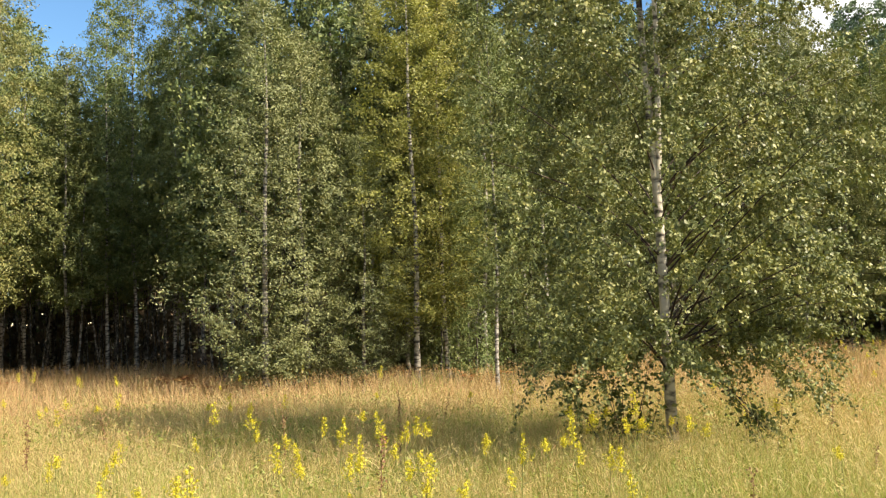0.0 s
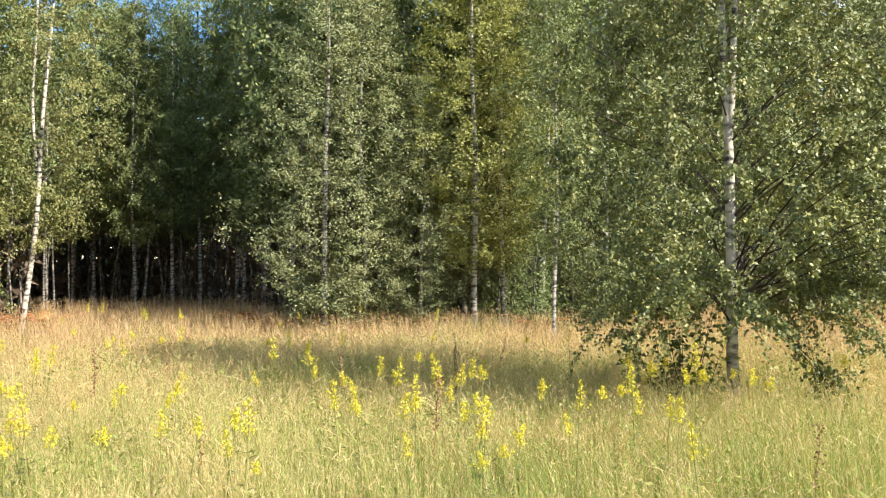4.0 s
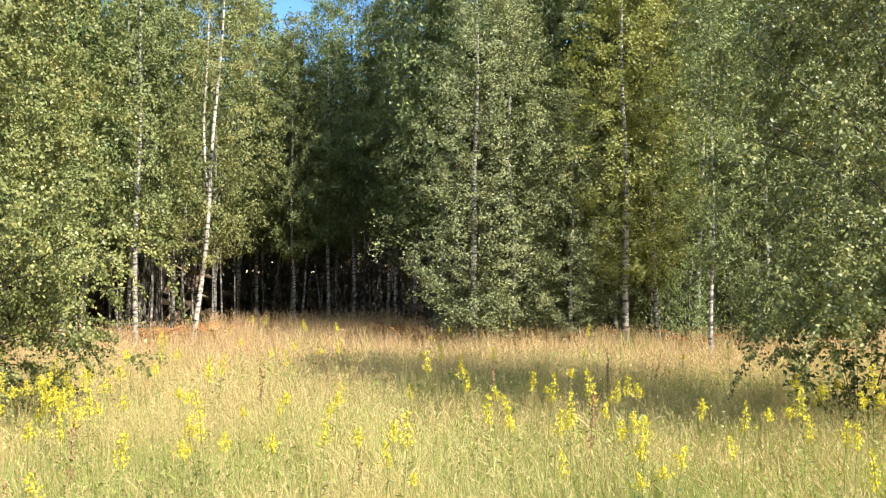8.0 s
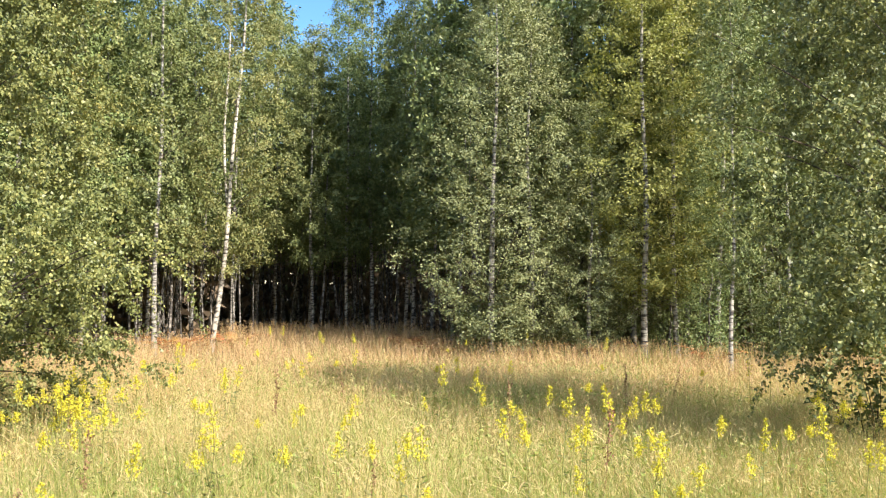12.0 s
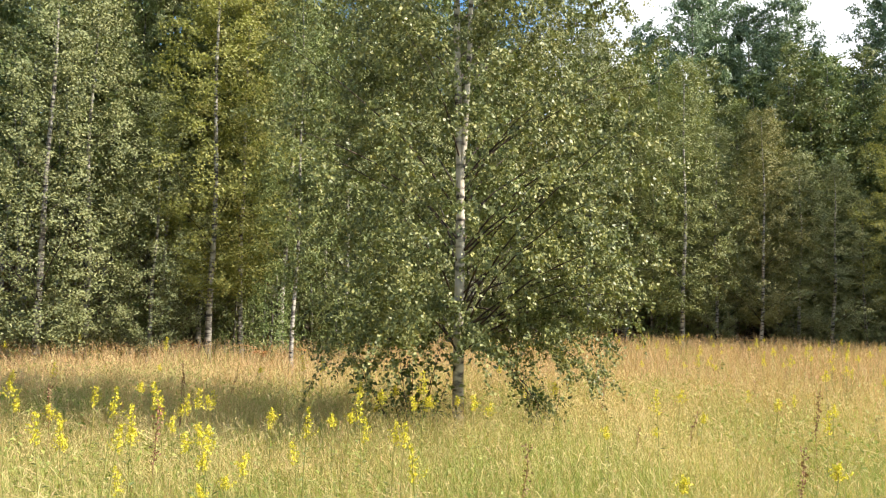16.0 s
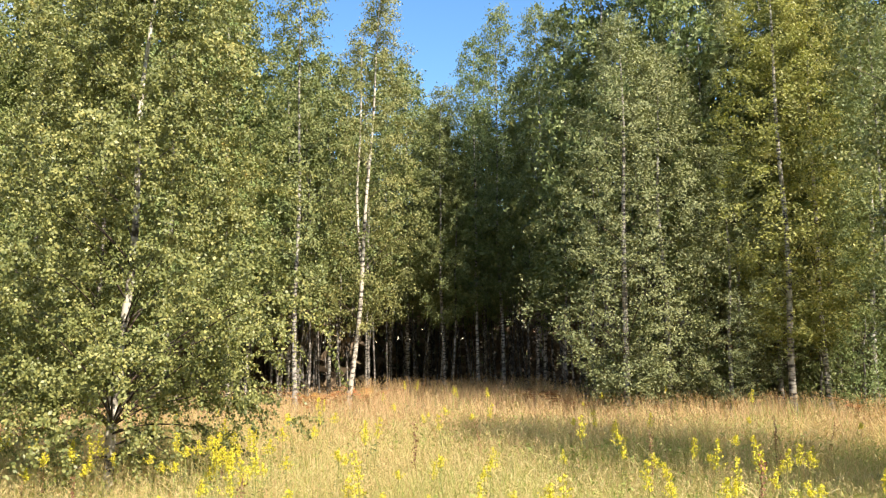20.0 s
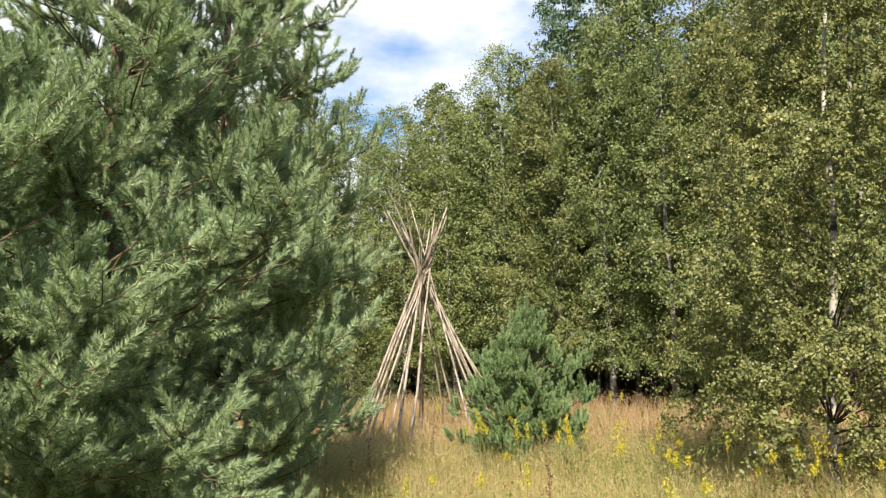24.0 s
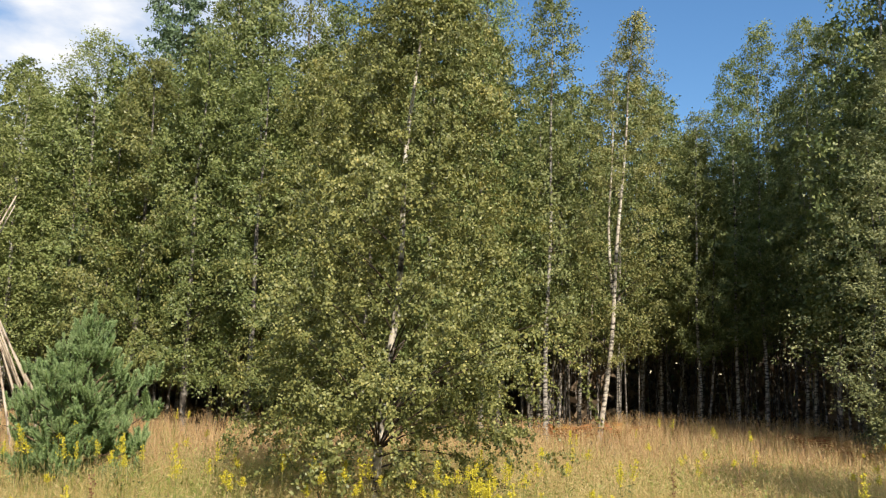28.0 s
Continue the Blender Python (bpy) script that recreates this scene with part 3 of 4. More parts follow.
# trunks at measured places: (azimuth to the left, distance, kind, scale, tall)
random.seed(5)
FRONT = [
    (38.7, 19.3, "slim", 1.0, 1.0), (31.0, 27.0, "slim", 0.95, 1.0), (28.6, 25.0, "slim", 0.9, 0.97), (26.3, 26.0, "slim", 1.0, 1.05),
    (24.6, 26.3, "slim", 1.05, 1.1), (21.8, 26.0, "slim", 0.95, 1.2), (20.4, 24.8, "slim", 0.9, 1.2), (13.7, 17.9, "edge", 0.95, 0.8),
    (16.5, 17.4, "edge", 1.05, 0.77), (10.0, 17.8, "edge", 0.72, 0.74), (6.3, 17.8, "yellow", 1.15, 0.78), (4.2, 18.3, "yellow", 1.0, 0.88),
    (3.6, 19.8, "slim", 0.9, 1.0), (0.9, 16.5, "slim", 0.75, 0.95), (9.3, 19.4, "edge", 0.85, 1.05), (6.0, 21.4, "edge", 0.9, 0.9), (2.4, 20.9, "edge", 0.9, 0.85), (1.6, 18.6, "slim", 1.0, 1.05), (-2.6, 19.6, "edge", 0.95, 0.95),
    (-6.5, 22.0, "edge", 1.0, 0.98), (-11.0, 24.0, "edge", 1.0, 1.0), (-15.5, 25.0, "olive", 1.1, 1.0), (-19.0, 25.5, "edge", 1.0, 0.95),
]
for az, d, kind, sc, tall in FRONT:
    plant(kind, *polar(az, d), sc, tall)
# left part of the edge: alders and birches
for az, d, kind, sc, tall in [
    (43.0, 20.2, "fresh", 1.1, 1.12), (47.0, 19.6, "fresh", 1.1, 1.15), (51.0, 19.2, "alder", 1.0, 1.05), (54.5, 19.0, "alder", 1.05, 0.95),
    (58.5, 19.0, "alder", 1.1, 0.9), (62.5, 20.2, "alder", 1.1, 1.0), (66.0, 21.0, "alder", 1.1, 0.95), (69.5, 22.3, "fresh", 1.2, 0.82),
    (73.0, 23.3, "fresh", 1.2, 0.74), (76.5, 23.6, "fresh", 1.2, 0.72), (80.0, 24.0, "fresh", 1.2, 0.75), (84.0, 24.0, "alder", 1.2, 1.0),
    (45.0, 22.6, "slim", 1.15, 1.12), (50.0, 22.5, "slim", 1.2, 1.15), (56.0, 22.2, "slim", 1.25, 1.18), (60.0, 22.6, "slim", 1.25, 1.2), (64.5, 23.6, "aspen", 1.0, 1.0),
    (88.0, 23.0, "fresh", 1.1, 0.9), (93.0, 21.0, "alder", 1.1, 1.0), (99.0, 19.0, "fresh", 1.0, 0.9), (104.5, 17.0, "alder", 1.0, 0.62), (109.0, 15.5, "alder", 1.0, 0.6), (114.0, 14.5, "alder", 1.0, 0.75),
]:
    plant(kind, *polar(az, d), sc, tall)
# the far right edge of the clearing
for az, d, kind, sc, tall in [
    (-21.6, 26.0, "olive", 1.0, 0.88), (-25.2, 25.5, "olive", 1.05, 0.84), (-27.3, 27.0, "edge", 0.9, 0.75), (-30.0, 26.5, "olive", 1.0, 0.74), (-32.2, 27.5, "edge", 0.85, 0.7),
    (-34.2, 27.0, "edge", 0.9, 0.62), (-36.0, 27.5, "edge", 0.85, 0.55), (-37.9, 27.0, "yellow", 0.95, 0.8), (-40.2, 27.5, "edge", 0.9, 0.62), (-42.5, 27.5, "alder", 1.0, 0.75),
    (-25.6, 31.0, "aspen", 1.05, 1.0), (-27.2, 32.5, "aspen", 1.1, 1.03), (-29.3, 32.0, "aspen", 1.0, 0.98), (-31.4, 32.0, "aspen", 1.05, 1.0), (-33.1, 33.0, "aspen", 0.95, 0.9),
    (-35.4, 33.0, "aspen", 0.9, 0.86), (-37.3, 32.0, "aspen", 1.05, 1.0), (-39.3, 32.0, "aspen", 1.1, 1.03), (-41.8, 32.0, "aspen", 1.1, 1.0), (-22.5, 32.0, "aspen", 1.0, 0.95), (-24.0, 33.5, "aspen", 0.95, 0.9), (-28.2, 34.0, "aspen", 1.0, 0.9), (-30.3, 34.5, "aspen", 1.0, 0.95), (-34.2, 34.5, "aspen", 1.0, 0.85), (-36.2, 34.5, "aspen", 1.0, 0.8),
]:
    plant(kind, *polar(az, d), sc, tall)

# second rows behind the edge
az = -20.0
while az < 62:
    d = edge_distance(az)
    for k, (extra, kind) in enumerate([(2.4, "row"), (4.8, "row")]):
        sc = random.uniform(0.9, 1.1)
        tall = random.uniform(0.9, 1.08) * (0.92 if 25.5 < az < 30 else 1.25 if 2 < az < 19 else 1.0)
        plant(kind, *polar(az + random.uniform(-1.2, 1.2), d + extra + random.uniform(-0.7, 0.7)), sc, tall, 4)
    az += random.uniform(2.4, 3.6)
az = 63.0
while az < 112:
    for extra, kind in ((2.5, "fresh"), (5.0, "row")):
        plant(kind, *polar(az + random.uniform(-1, 1), edge_distance(az) + extra + random.uniform(-0.6, 0.6)), random.uniform(1.0, 1.2), random.uniform(0.72, 0.84) * (0.7 if az > 100 else 1.15 if az < 68 else 1.0), 4)
    az += random.uniform(3.0, 4.2)
az = -47.0
while az < -21:
    plant("row", *polar(az, 30 + random.uniform(-1, 1)), random.uniform(1.0, 1.15), random.uniform(0.8, 0.9), 4)
    plant("alder", *polar(az + 1.0, 29.5 + random.uniform(-0.6, 0.6)), random.uniform(1.0, 1.15), random.uniform(0.85, 1.0))
    az += random.uniform(2.0, 3.0)
# the thin shaded stems further in
for n in range(95):
    az = random.uniform(-24, 72)
    d = edge_distance(az) + random.uniform(0.8, 7)
    if 12 < az < 33 and random.random() < 0.35:
        d = edge_distance(az) + random.uniform(0.3, 6)
    plant("inner", *polar(az, d), random.uniform(0.7, 1.15), random.uniform(0.8, 1.05) * (0.9 if 25.5 < az < 30 else 1.0), 5)
# saplings at the foot of the edge
for n in range(34):
    az = random.choice([random.uniform(-20, 19), random.uniform(68, 84), random.uniform(-42, -22)])
    d = edge_distance(az) + random.uniform(-0.2, 2.0)
    plant("sapling", *polar(az, d), random.uniform(0.5, 1.0), random.uniform(0.7, 1.1), 4)


def scatter(name, rng, p, size, mats, label, category, slim=1.0, flat=1.0, slots=None):
    """Loose three-cornered leaves or slivers at the given places, as one object."""
    n = len(p)
    d = unit(rng.normal(0, 1, (n, 3)) * [flat, flat, 1.0])
    s = unit(np.cross(d, rng.normal(0, 1, (n, 3)))) * slim
    L = (size * rng.uniform(0.6, 1.3, n))[:, None]
    v = np.stack([p + s * L * 0.5, p - s * L * 0.5, p + d * L], 1).reshape(-1, 3)
    ob = new(name, make_mesh(name, v, [np.arange(n * 3).reshape(n, 3)], mats, slots))
    return tagged(ob, label, category, kind="stuff")


def far_woods():
    """The closed wall of the wood further back, all round the clearing, and the brushwood inside it."""
    rng = np.random.default_rng(77)
    n = 110000
    a = rng.uniform(0, 2 * np.pi, n)
    r = rng.uniform(36, 46, n)
    top = 8.6 + 1.4 * np.sin(a * 23) + 1.0 * np.sin(a * 57 + 1) + 0.6 * np.sin(a * 131)
    z = rng.uniform(0, 1, n) ** 1.2 * top
    scatter("far_woods", rng, np.stack([r * np.cos(a), r * np.sin(a), z], -1), 0.4, [LEAF_FAR], "dense green wood closing the clearing all round", "woods")
    n = 60000
    az = rng.uniform(-48, 118, n)
    e = np.interp(az, EDGE_AZ, EDGE_D)
    r = e + 4.5 + 9 * rng.uniform(0, 1, n) ** 0.8
    z = 4.2 * rng.uniform(0, 1, n) ** 1.25
    az = np.radians(az)
    scatter("brushwood", rng, np.stack([-np.sin(az) * r, np.cos(az) * r, z], -1), 0.5, [BRUSH], "dim brown brushwood and dead twigs between the stems", "brushwood", slim=0.35)
    near, deep = [], []
    for k in range(620):
        a = rng.uniform(-24, 75) if k % 3 else rng.uniform(10, 42)
        into = rng.uniform(1.5, 13)
        x, y = polar(a, edge_distance(a) + into)
        h = rng.uniform(6, 9.5)
        g = rng.uniform(0.014, 0.034)
        line = stem_line(rng, h, rng.normal(0, 0.35, 2), 0.1, 7, (x, y, -0.05))
        (near if into < 6.5 and len(near) < 290 else deep).append((line, g * (1 - 0.7 * np.linspace(0, 1, 7))))
    thicket = tagged(new("birch_thicket"), "thicket of thin pale bare birch stems in deep shade", "thicket")
    for s in near:
        part("stem", tubes_mesh("thicket_stem", [s], [BARK_DULL], 5), thicket)
    ob = new("stand_stems", tubes_mesh("stand_stems", deep, [BARK_DULL], 5))
    tagged(ob, "countless thin pale stems deep inside the shaded birch stand", "tree stems", kind="stuff")
    n = 50000
    az = rng.uniform(-26, 76, n)
    r = np.interp(az, EDGE_AZ, EDGE_D) + 5 + 9 * rng.uniform(0, 1, n)
    z = 3.6 + 6.0 * rng.uniform(0, 1, n) * np.interp(az, [25, 27, 29, 31], [1, 0.85, 0.85, 1])
    az = np.radians(az)
    scatter("stand_canopy", rng, np.stack([-np.sin(az) * r, np.cos(az) * r, z], -1), 0.22, [LEAF_FAR], "closed leaf canopy over the stems of the stand", "foliage")


far_woods()


# ---------------------------------------------------------------- pines
def needle_arrays(rng, a, b, count, length, width):
    """Needles standing off all round one shoot from a to b, closer together towards its tip."""
    t = rng.uniform(0.0, 1.0, count) ** 0.8
    ax = unit((b - a)[None])[0]
    p = a + (b - a) * t[:, None]
    side = unit(np.cross(np.tile(ax, (count, 1)), rng.normal(0, 1, (count, 3))))
    d = unit(side * rng.uniform(0.75, 1.0, (count, 1)) + ax * (rng.uniform(0.35, 0.8, (count, 1)) + 1.2 * t[:, None] ** 6))
    L = length * rng.uniform(0.75, 1.1, (count, 1))
    w = unit(np.cross(d, rng.normal(0, 1, (count, 3)))) * width * 0.5
    return np.stack([p + w, p - w, p + d * L], 1)


def bough_mesh(name, seed, length, shoots, needles, needle_len, width, mat, spread=0.42, shoot=(0.12, 0.21), rise=(0.2, 0.9)):
    """A pine bough along +x: a bent axis and side twigs that end in straight bottle-brush shoots turned up to the light."""
    rng = np.random.default_rng(seed)
    t = np.linspace(0, 1, 6)
    axis = np.stack([t * length, 0.05 * length * np.sin(t * 4 + seed), 0.16 * length * t ** 2], -1)
    tubes = [(axis, 0.016 * length * (1 - t * 0.75))]
    tri = []
    for k in range(shoots):
        u = 1.0 if k == 0 else rng.uniform(0.15, 1.0)
        base = np.array([np.interp(u, t, axis[:, i]) for i in range(3)])
        reach = spread * length * (1.15 - u * 0.8) * rng.uniform(0.25, 1.0)
        turn = rng.choice([-1, 1]) * rng.uniform(0.5, 1.15)
        d1 = unit(np.array([[math.cos(turn), math.sin(turn), rng.normal(0.12, 0.35)]]))[0]
        if k == 0:
            d1, reach = np.array([1.0, 0, 0.2]), 0.02
        mid = base + d1 * reach
        tip_d = unit((d1 + np.array([0, 0, rng.uniform(*rise)]) + rng.normal(0, 0.14, 3))[None])[0]
        tip = mid + tip_d * rng.uniform(*shoot)
        tubes.append((np.array([base, mid, tip]), np.array([0.005, 0.0035, 0.0015])))
        tri.append(needle_arrays(rng, mid - d1 * 0.01, tip, needles, needle_len, width))
        if reach > 0.06:
            tri.append(needle_arrays(rng, base + d1 * reach * 0.35, mid, int(needles * 0.55), needle_len, width))
    vs, qs, base_i = [], [], 0
    for p, r in tubes:
        v, q = tube_arrays(p, r, 3)
        vs.append(v), qs.append(q + base_i)
        base_i += len(v)
    nv = np.concatenate(tri).reshape(-1, 3)
    nf = np.arange(len(nv)).reshape(-1, 3) + base_i
    q = np.concatenate(qs)
    return make_mesh(name, np.concatenate(vs + [nv]), [q, nf], [PINE_TWIG, mat], np.concatenate([np.zeros(len(q)), np.ones(len(nf))]))


BOUGHS = [bough_mesh("pine_bough", 300 + k, 0.5, 9, 190, 0.05, 0.0052, NEEDLE, 0.42, (0.15, 0.27), (0.4, 1.25)) for k in range(8)]
BOUGHS_YOUNG = [bough_mesh("young_bough", 330 + k, 0.2, 4, 240, 0.05, 0.0075, NEEDLE_YOUNG, 0.7, (0.16, 0.26), (1.2, 2.6)) for k in range(6)]



def candle_mesh(seed, length):
    rng = np.random.default_rng(seed)
    base, tip = np.zeros(3), np.array([0, 0, length])
    v, q = tube_arrays(np.array([base, tip * 0.5, tip]), np.array([0.009, 0.006, 0.003]), 5)
    n = needle_arrays(rng, base, tip, 480, 0.055, 0.0075).reshape(-1, 3)
    f = np.arange(len(n)).reshape(-1, 3) + len(v)
    return make_mesh("pine_candle", np.concatenate([v, n]), [q, f], [PINE_TWIG, NEEDLE_YOUNG], np.concatenate([np.zeros(len(q)), np.ones(len(f))]))


CANDLE = candle_mesh(360, 0.42)


def pine(name, seed, height, profile, count, meshes, unit_len, girth, label, low=0.35, up=(0.15, 0.9), branches=30, shell=0.75, scale=(0.8, 1.25), tilt=0.8, inner=0.25, crest=None):
    """A pine: trunk, bare branches inside and bushy boughs over the whole crown; profile: reach at heights from 0 to 1."""
    rng = np.random.default_rng(seed)
    root = tagged(new(name), label, "pine tree")
    line = stem_line(rng, height, (0.1, 0.1), 0.05, 18)
    s = np.linspace(0, 1, 18)
    part("trunk", tubes_mesh(name + "_trunk", [(line, girth * (1 - s) ** 0.9 + 0.012)], [BARK_PINE], 10), root)
    hs, rs = zip(*profile)
    reach_max = max(rs)

    def place(u):
        z = low + (height - low) * u
        return np.array([np.interp(z, line[:, 2], line[:, 0]), np.interp(z, line[:, 2], line[:, 1]), z])
    per = count / branches
    due = 0.0
    for k in range(branches):
        u = ((k + 0.5) / branches) ** 1.12 * 0.97
        a = k * 2.4 + rng.normal(0, 0.25)
        r = float(np.interp(u, hs, rs)) * rng.uniform(shell, 1.08)
        pitch = up[0] + (up[1] - up[0]) * u + rng.normal(0, 0.08)
        d = np.array([math.cos(a) * math.cos(pitch), math.sin(a) * math.cos(pitch), math.sin(pitch)])
        run = max(0.15, (r - 0.55 * unit_len) / max(0.45, math.cos(pitch)))
        t = np.linspace(0, 1, 6)[:, None]
        p = place(u) + d * run * t + np.array([0, 0, 0.1]) * run * t ** 2 + rng.normal(0, 0.02, (6, 3)) * t
        part("branch", tubes_mesh(name + "_branch", [(p, np.maximum(0.006, girth * 0.17 * (1 - 0.8 * t[:, 0]) * (1 - 0.6 * u)))], [BARK_PINE], 6), root)
        due += per * (0.6 + 0.75 * r / reach_max)
        # a spray of boughs along the outer part of the branch
        while due >= 1:
            due -= 1
            v = min(1.0, rng.uniform(inner, 1.15)) if r > 0.6 else rng.uniform(0.2, 1.0)
            pos = [np.interp(v, t[:, 0], p[:, i]) for i in range(3)] + rng.normal(0, 0.03, 3)
            yaw = a + rng.normal(0, 0.35) + rng.choice([-1, 1]) * (1.1 - 0.75 * v) * rng.uniform(0.3, 1.0)
            sc = rng.uniform(*scale) * (1.0 - 0.35 * u ** 2)
            ob = part("bough", meshes[rng.integers(len(meshes))], root)
            ob.matrix_basis = (Matrix.Translation(pos) @ Matrix.Rotation(yaw, 4, "Z") @ Matrix.Rotation(-pitch * tilt + rng.normal(0, 0.2), 4, "Y")
                               @ Matrix.Rotation(rng.normal(0, 0.3), 4, "X") @ Matrix.Scale(sc, 4))
    top = part("leader", meshes[0], root)
    top.matrix_basis = Matrix.Translation(line[-1] - [0, 0, 0.3]) @ Matrix.Rotation(-1.45, 4, "Y") @ Matrix.Scale(0.8, 4)
    if crest:
        # the year's shoots standing in a whorl round the leader
        for k in range(6):
            ob = part("candle", crest, root)
            lean = 0.0 if k == 0 else rng.uniform(0.25, 0.5)
            ob.matrix_basis = (Matrix.Translation(line[-1] - [0, 0, 0.05]) @ Matrix.Rotation(k * 1.257 + 0.4, 4, "Z") @ Matrix.Rotation(lean, 4, "Y")
                               @ Matrix.Scale(1.0 if k == 0 else rng.uniform(0.55, 0.75), 4))
    return root


big_pine = pine("pine_tree", 61, 6.2, [(0, 1.1), (0.1, 1.55), (0.2, 1.85), (0.42, 1.6), (0.6, 1.3), (0.75, 1.0), (1, 0.1)], 560, BOUGHS, 0.62, 0.075,
                "broad Scots pine with blue-green bristling boughs down to the grass", low=0.15, up=(-0.05, 0.8), branches=84, inner=0.1)
big_pine.matrix_basis = stand(big_pine, -6.45, -0.8)
side_pine = pine("pine_tree", 62, 3.5, [(0, 1.1), (0.3, 1.6), (0.6, 1.2), (0.8, 0.7), (1, 0.1)], 290, BOUGHS, 0.62, 0.055,
                 "lower Scots pine grown together with the broader pine", low=0.1, up=(0.0, 0.8), branches=48)
side_pine.matrix_basis = stand(side_pine, -5.6, -1.5)
rear_pine = pine("pine_tree", 65, 6.3, [(0, 1.0), (0.2, 1.35), (0.45, 1.6), (0.68, 1.4), (0.82, 0.85), (1, 0.1)], 420, BOUGHS, 0.62, 0.065,
                 "tall dense Scots pine close behind the broader pine", low=0.3, up=(0.05, 0.9), branches=76)
rear_pine.matrix_basis = stand(rear_pine, -8.15, 0.15)
edge_pine = pine("pine_tree", 64, 5.2, [(0, 0.9), (0.3, 1.3), (0.7, 0.9), (1, 0.1)], 90, BOUGHS, 0.62, 0.08,
                 "Scots pine of which only some branch tips show", low=0.4, branches=26)
edge_pine.matrix_basis = stand(edge_pine, -4.7, -3.6)
small_pine = pine("young_pine_tree", 63, 1.95, [(0, 0.85), (0.1, 1.0), (0.3, 0.94), (0.5, 0.7), (0.75, 0.38), (1, 0.05)], 400, BOUGHS_YOUNG, 0.36, 0.03,
                  "small dense young pine standing before the pole frame", low=0.12, up=(0.15, 1.0), branches=95, shell=0.6, scale=(0.7, 1.05), tilt=0.15, inner=0.1, crest=CANDLE)
small_pine.matrix_basis = stand(small_pine, -9.9, 3.75)


# ---------------------------------------------------------------- the frame of leaning poles
def pole_frame():
    rng = np.random.default_rng(9)
    root = tagged(new("tipi_frame"), "bare tipi frame of weathered peeled poles tied near the top", "pole frame")
    n = 25
    neck = 3.0
    for k in range(n):
        # the ring of feet is open on one side, as for a doorway
        a = -0.05 + 0.4 + (2 * math.pi - 0.8) * k / (n - 1) + rng.normal(0, 0.07)
        r = 1.42 + rng.normal(0, 0.1)
        foot = np.array([r * math.cos(a), r * math.sin(a), 0.0])
        tw = a + math.pi / 2 + rng.normal(0, 0.3)
        near = rng.uniform(0.03, 0.1)
        cross = np.array([near * math.cos(tw), near * math.sin(tw), neck + rng.normal(0, 0.12)])
        d = unit((cross - foot)[None])[0]
        total = np.linalg.norm(cross - foot) + rng.uniform(0.6, 1.45)
        t = np.linspace(0, 1, 9)
        side = np.cross(d, [0, 0, 1])
        bend = rng.normal(0, 0.045)
        line = foot + d * (t * total)[:, None] + side * (np.sin(t * 3.1) * bend)[:, None] + rng.normal(0, 0.008, (9, 3))
        g = rng.uniform(0.02, 0.029)
        part("pole", tubes_mesh("tipi_pole", [(line, g * (1 - 0.55 * t))], [POLE_WOOD], 7), root)
    a = np.linspace(0, 4 * math.pi, 40)
    rope = np.stack([0.1 * np.cos(a), 0.1 * np.sin(a), neck - 0.03 + 0.04 * a / a[-1]], -1)
    part("rope", tubes_mesh("tipi_rope", [(rope, np.full(40, 0.006))], [ROPE], 5), root, "thin grey cord wound round the poles")
    root.matrix_basis = Matrix.Translation((-14.2, 3.72, -0.05))
    return root


pole_frame()


# ---------------------------------------------------------------- meadow grass
def sector_points(rng, n, r0, r1, az0=-48, az1=128):
    r = np.sqrt(rng.uniform(r0 * r0, r1 * r1, n))
    az = np.radians(rng.uniform(az0, az1, n))
    return np.stack([-np.sin(az) * r, np.cos(az) * r], -1), r, np.degrees(az)


def field(x, y, s, ph):
    return 0.5 + 0.25 * (np.sin(x * s + ph) * np.cos(y * s * 1.13 - ph) + np.sin((x + y) * s * 0.61 + 2 * ph) * np.cos((x - y) * s * 0.83 + ph))


def blades(rng, p, h, w, lean):
    """Curved blades of three triangles each."""
    n = len(p)
    a = rng.uniform(0, 2 * np.pi, n)
    d = np.stack([np.cos(a), np.sin(a), 0 * a], -1)
    s = np.stack([-np.sin(a), np.cos(a), 0 * a], -1)
    b = rng.uniform(0, 2 * np.pi, n)
    bend = np.stack([np.cos(b), np.sin(b), 0 * b], -1) * (h * lean)[:, None] + np.array([-0.08, 0.0, 0]) * h[:, None]
    base = np.stack([p[:, 0], p[:, 1], np.full(n, -0.05)], -1)
    up = np.array([0, 0, 1.0])
    ww = w[:, None]
    m = base + bend * 0.3 + up * (h * 0.55)[:, None]
    tip = base + bend + up * h[:, None]
    v = np.stack([base - s * ww * 0.5, base + s * ww * 0.5, m - s * ww * 0.42, m + s * ww * 0.42, tip], 1).reshape(-1, 3)
    o = (np.arange(n) * 5)[:, None]
    f = np.concatenate([o + [0, 1, 3], o + [0, 3, 2], o + [2, 3, 4]], 1).reshape(-1, 3)
    return v, f


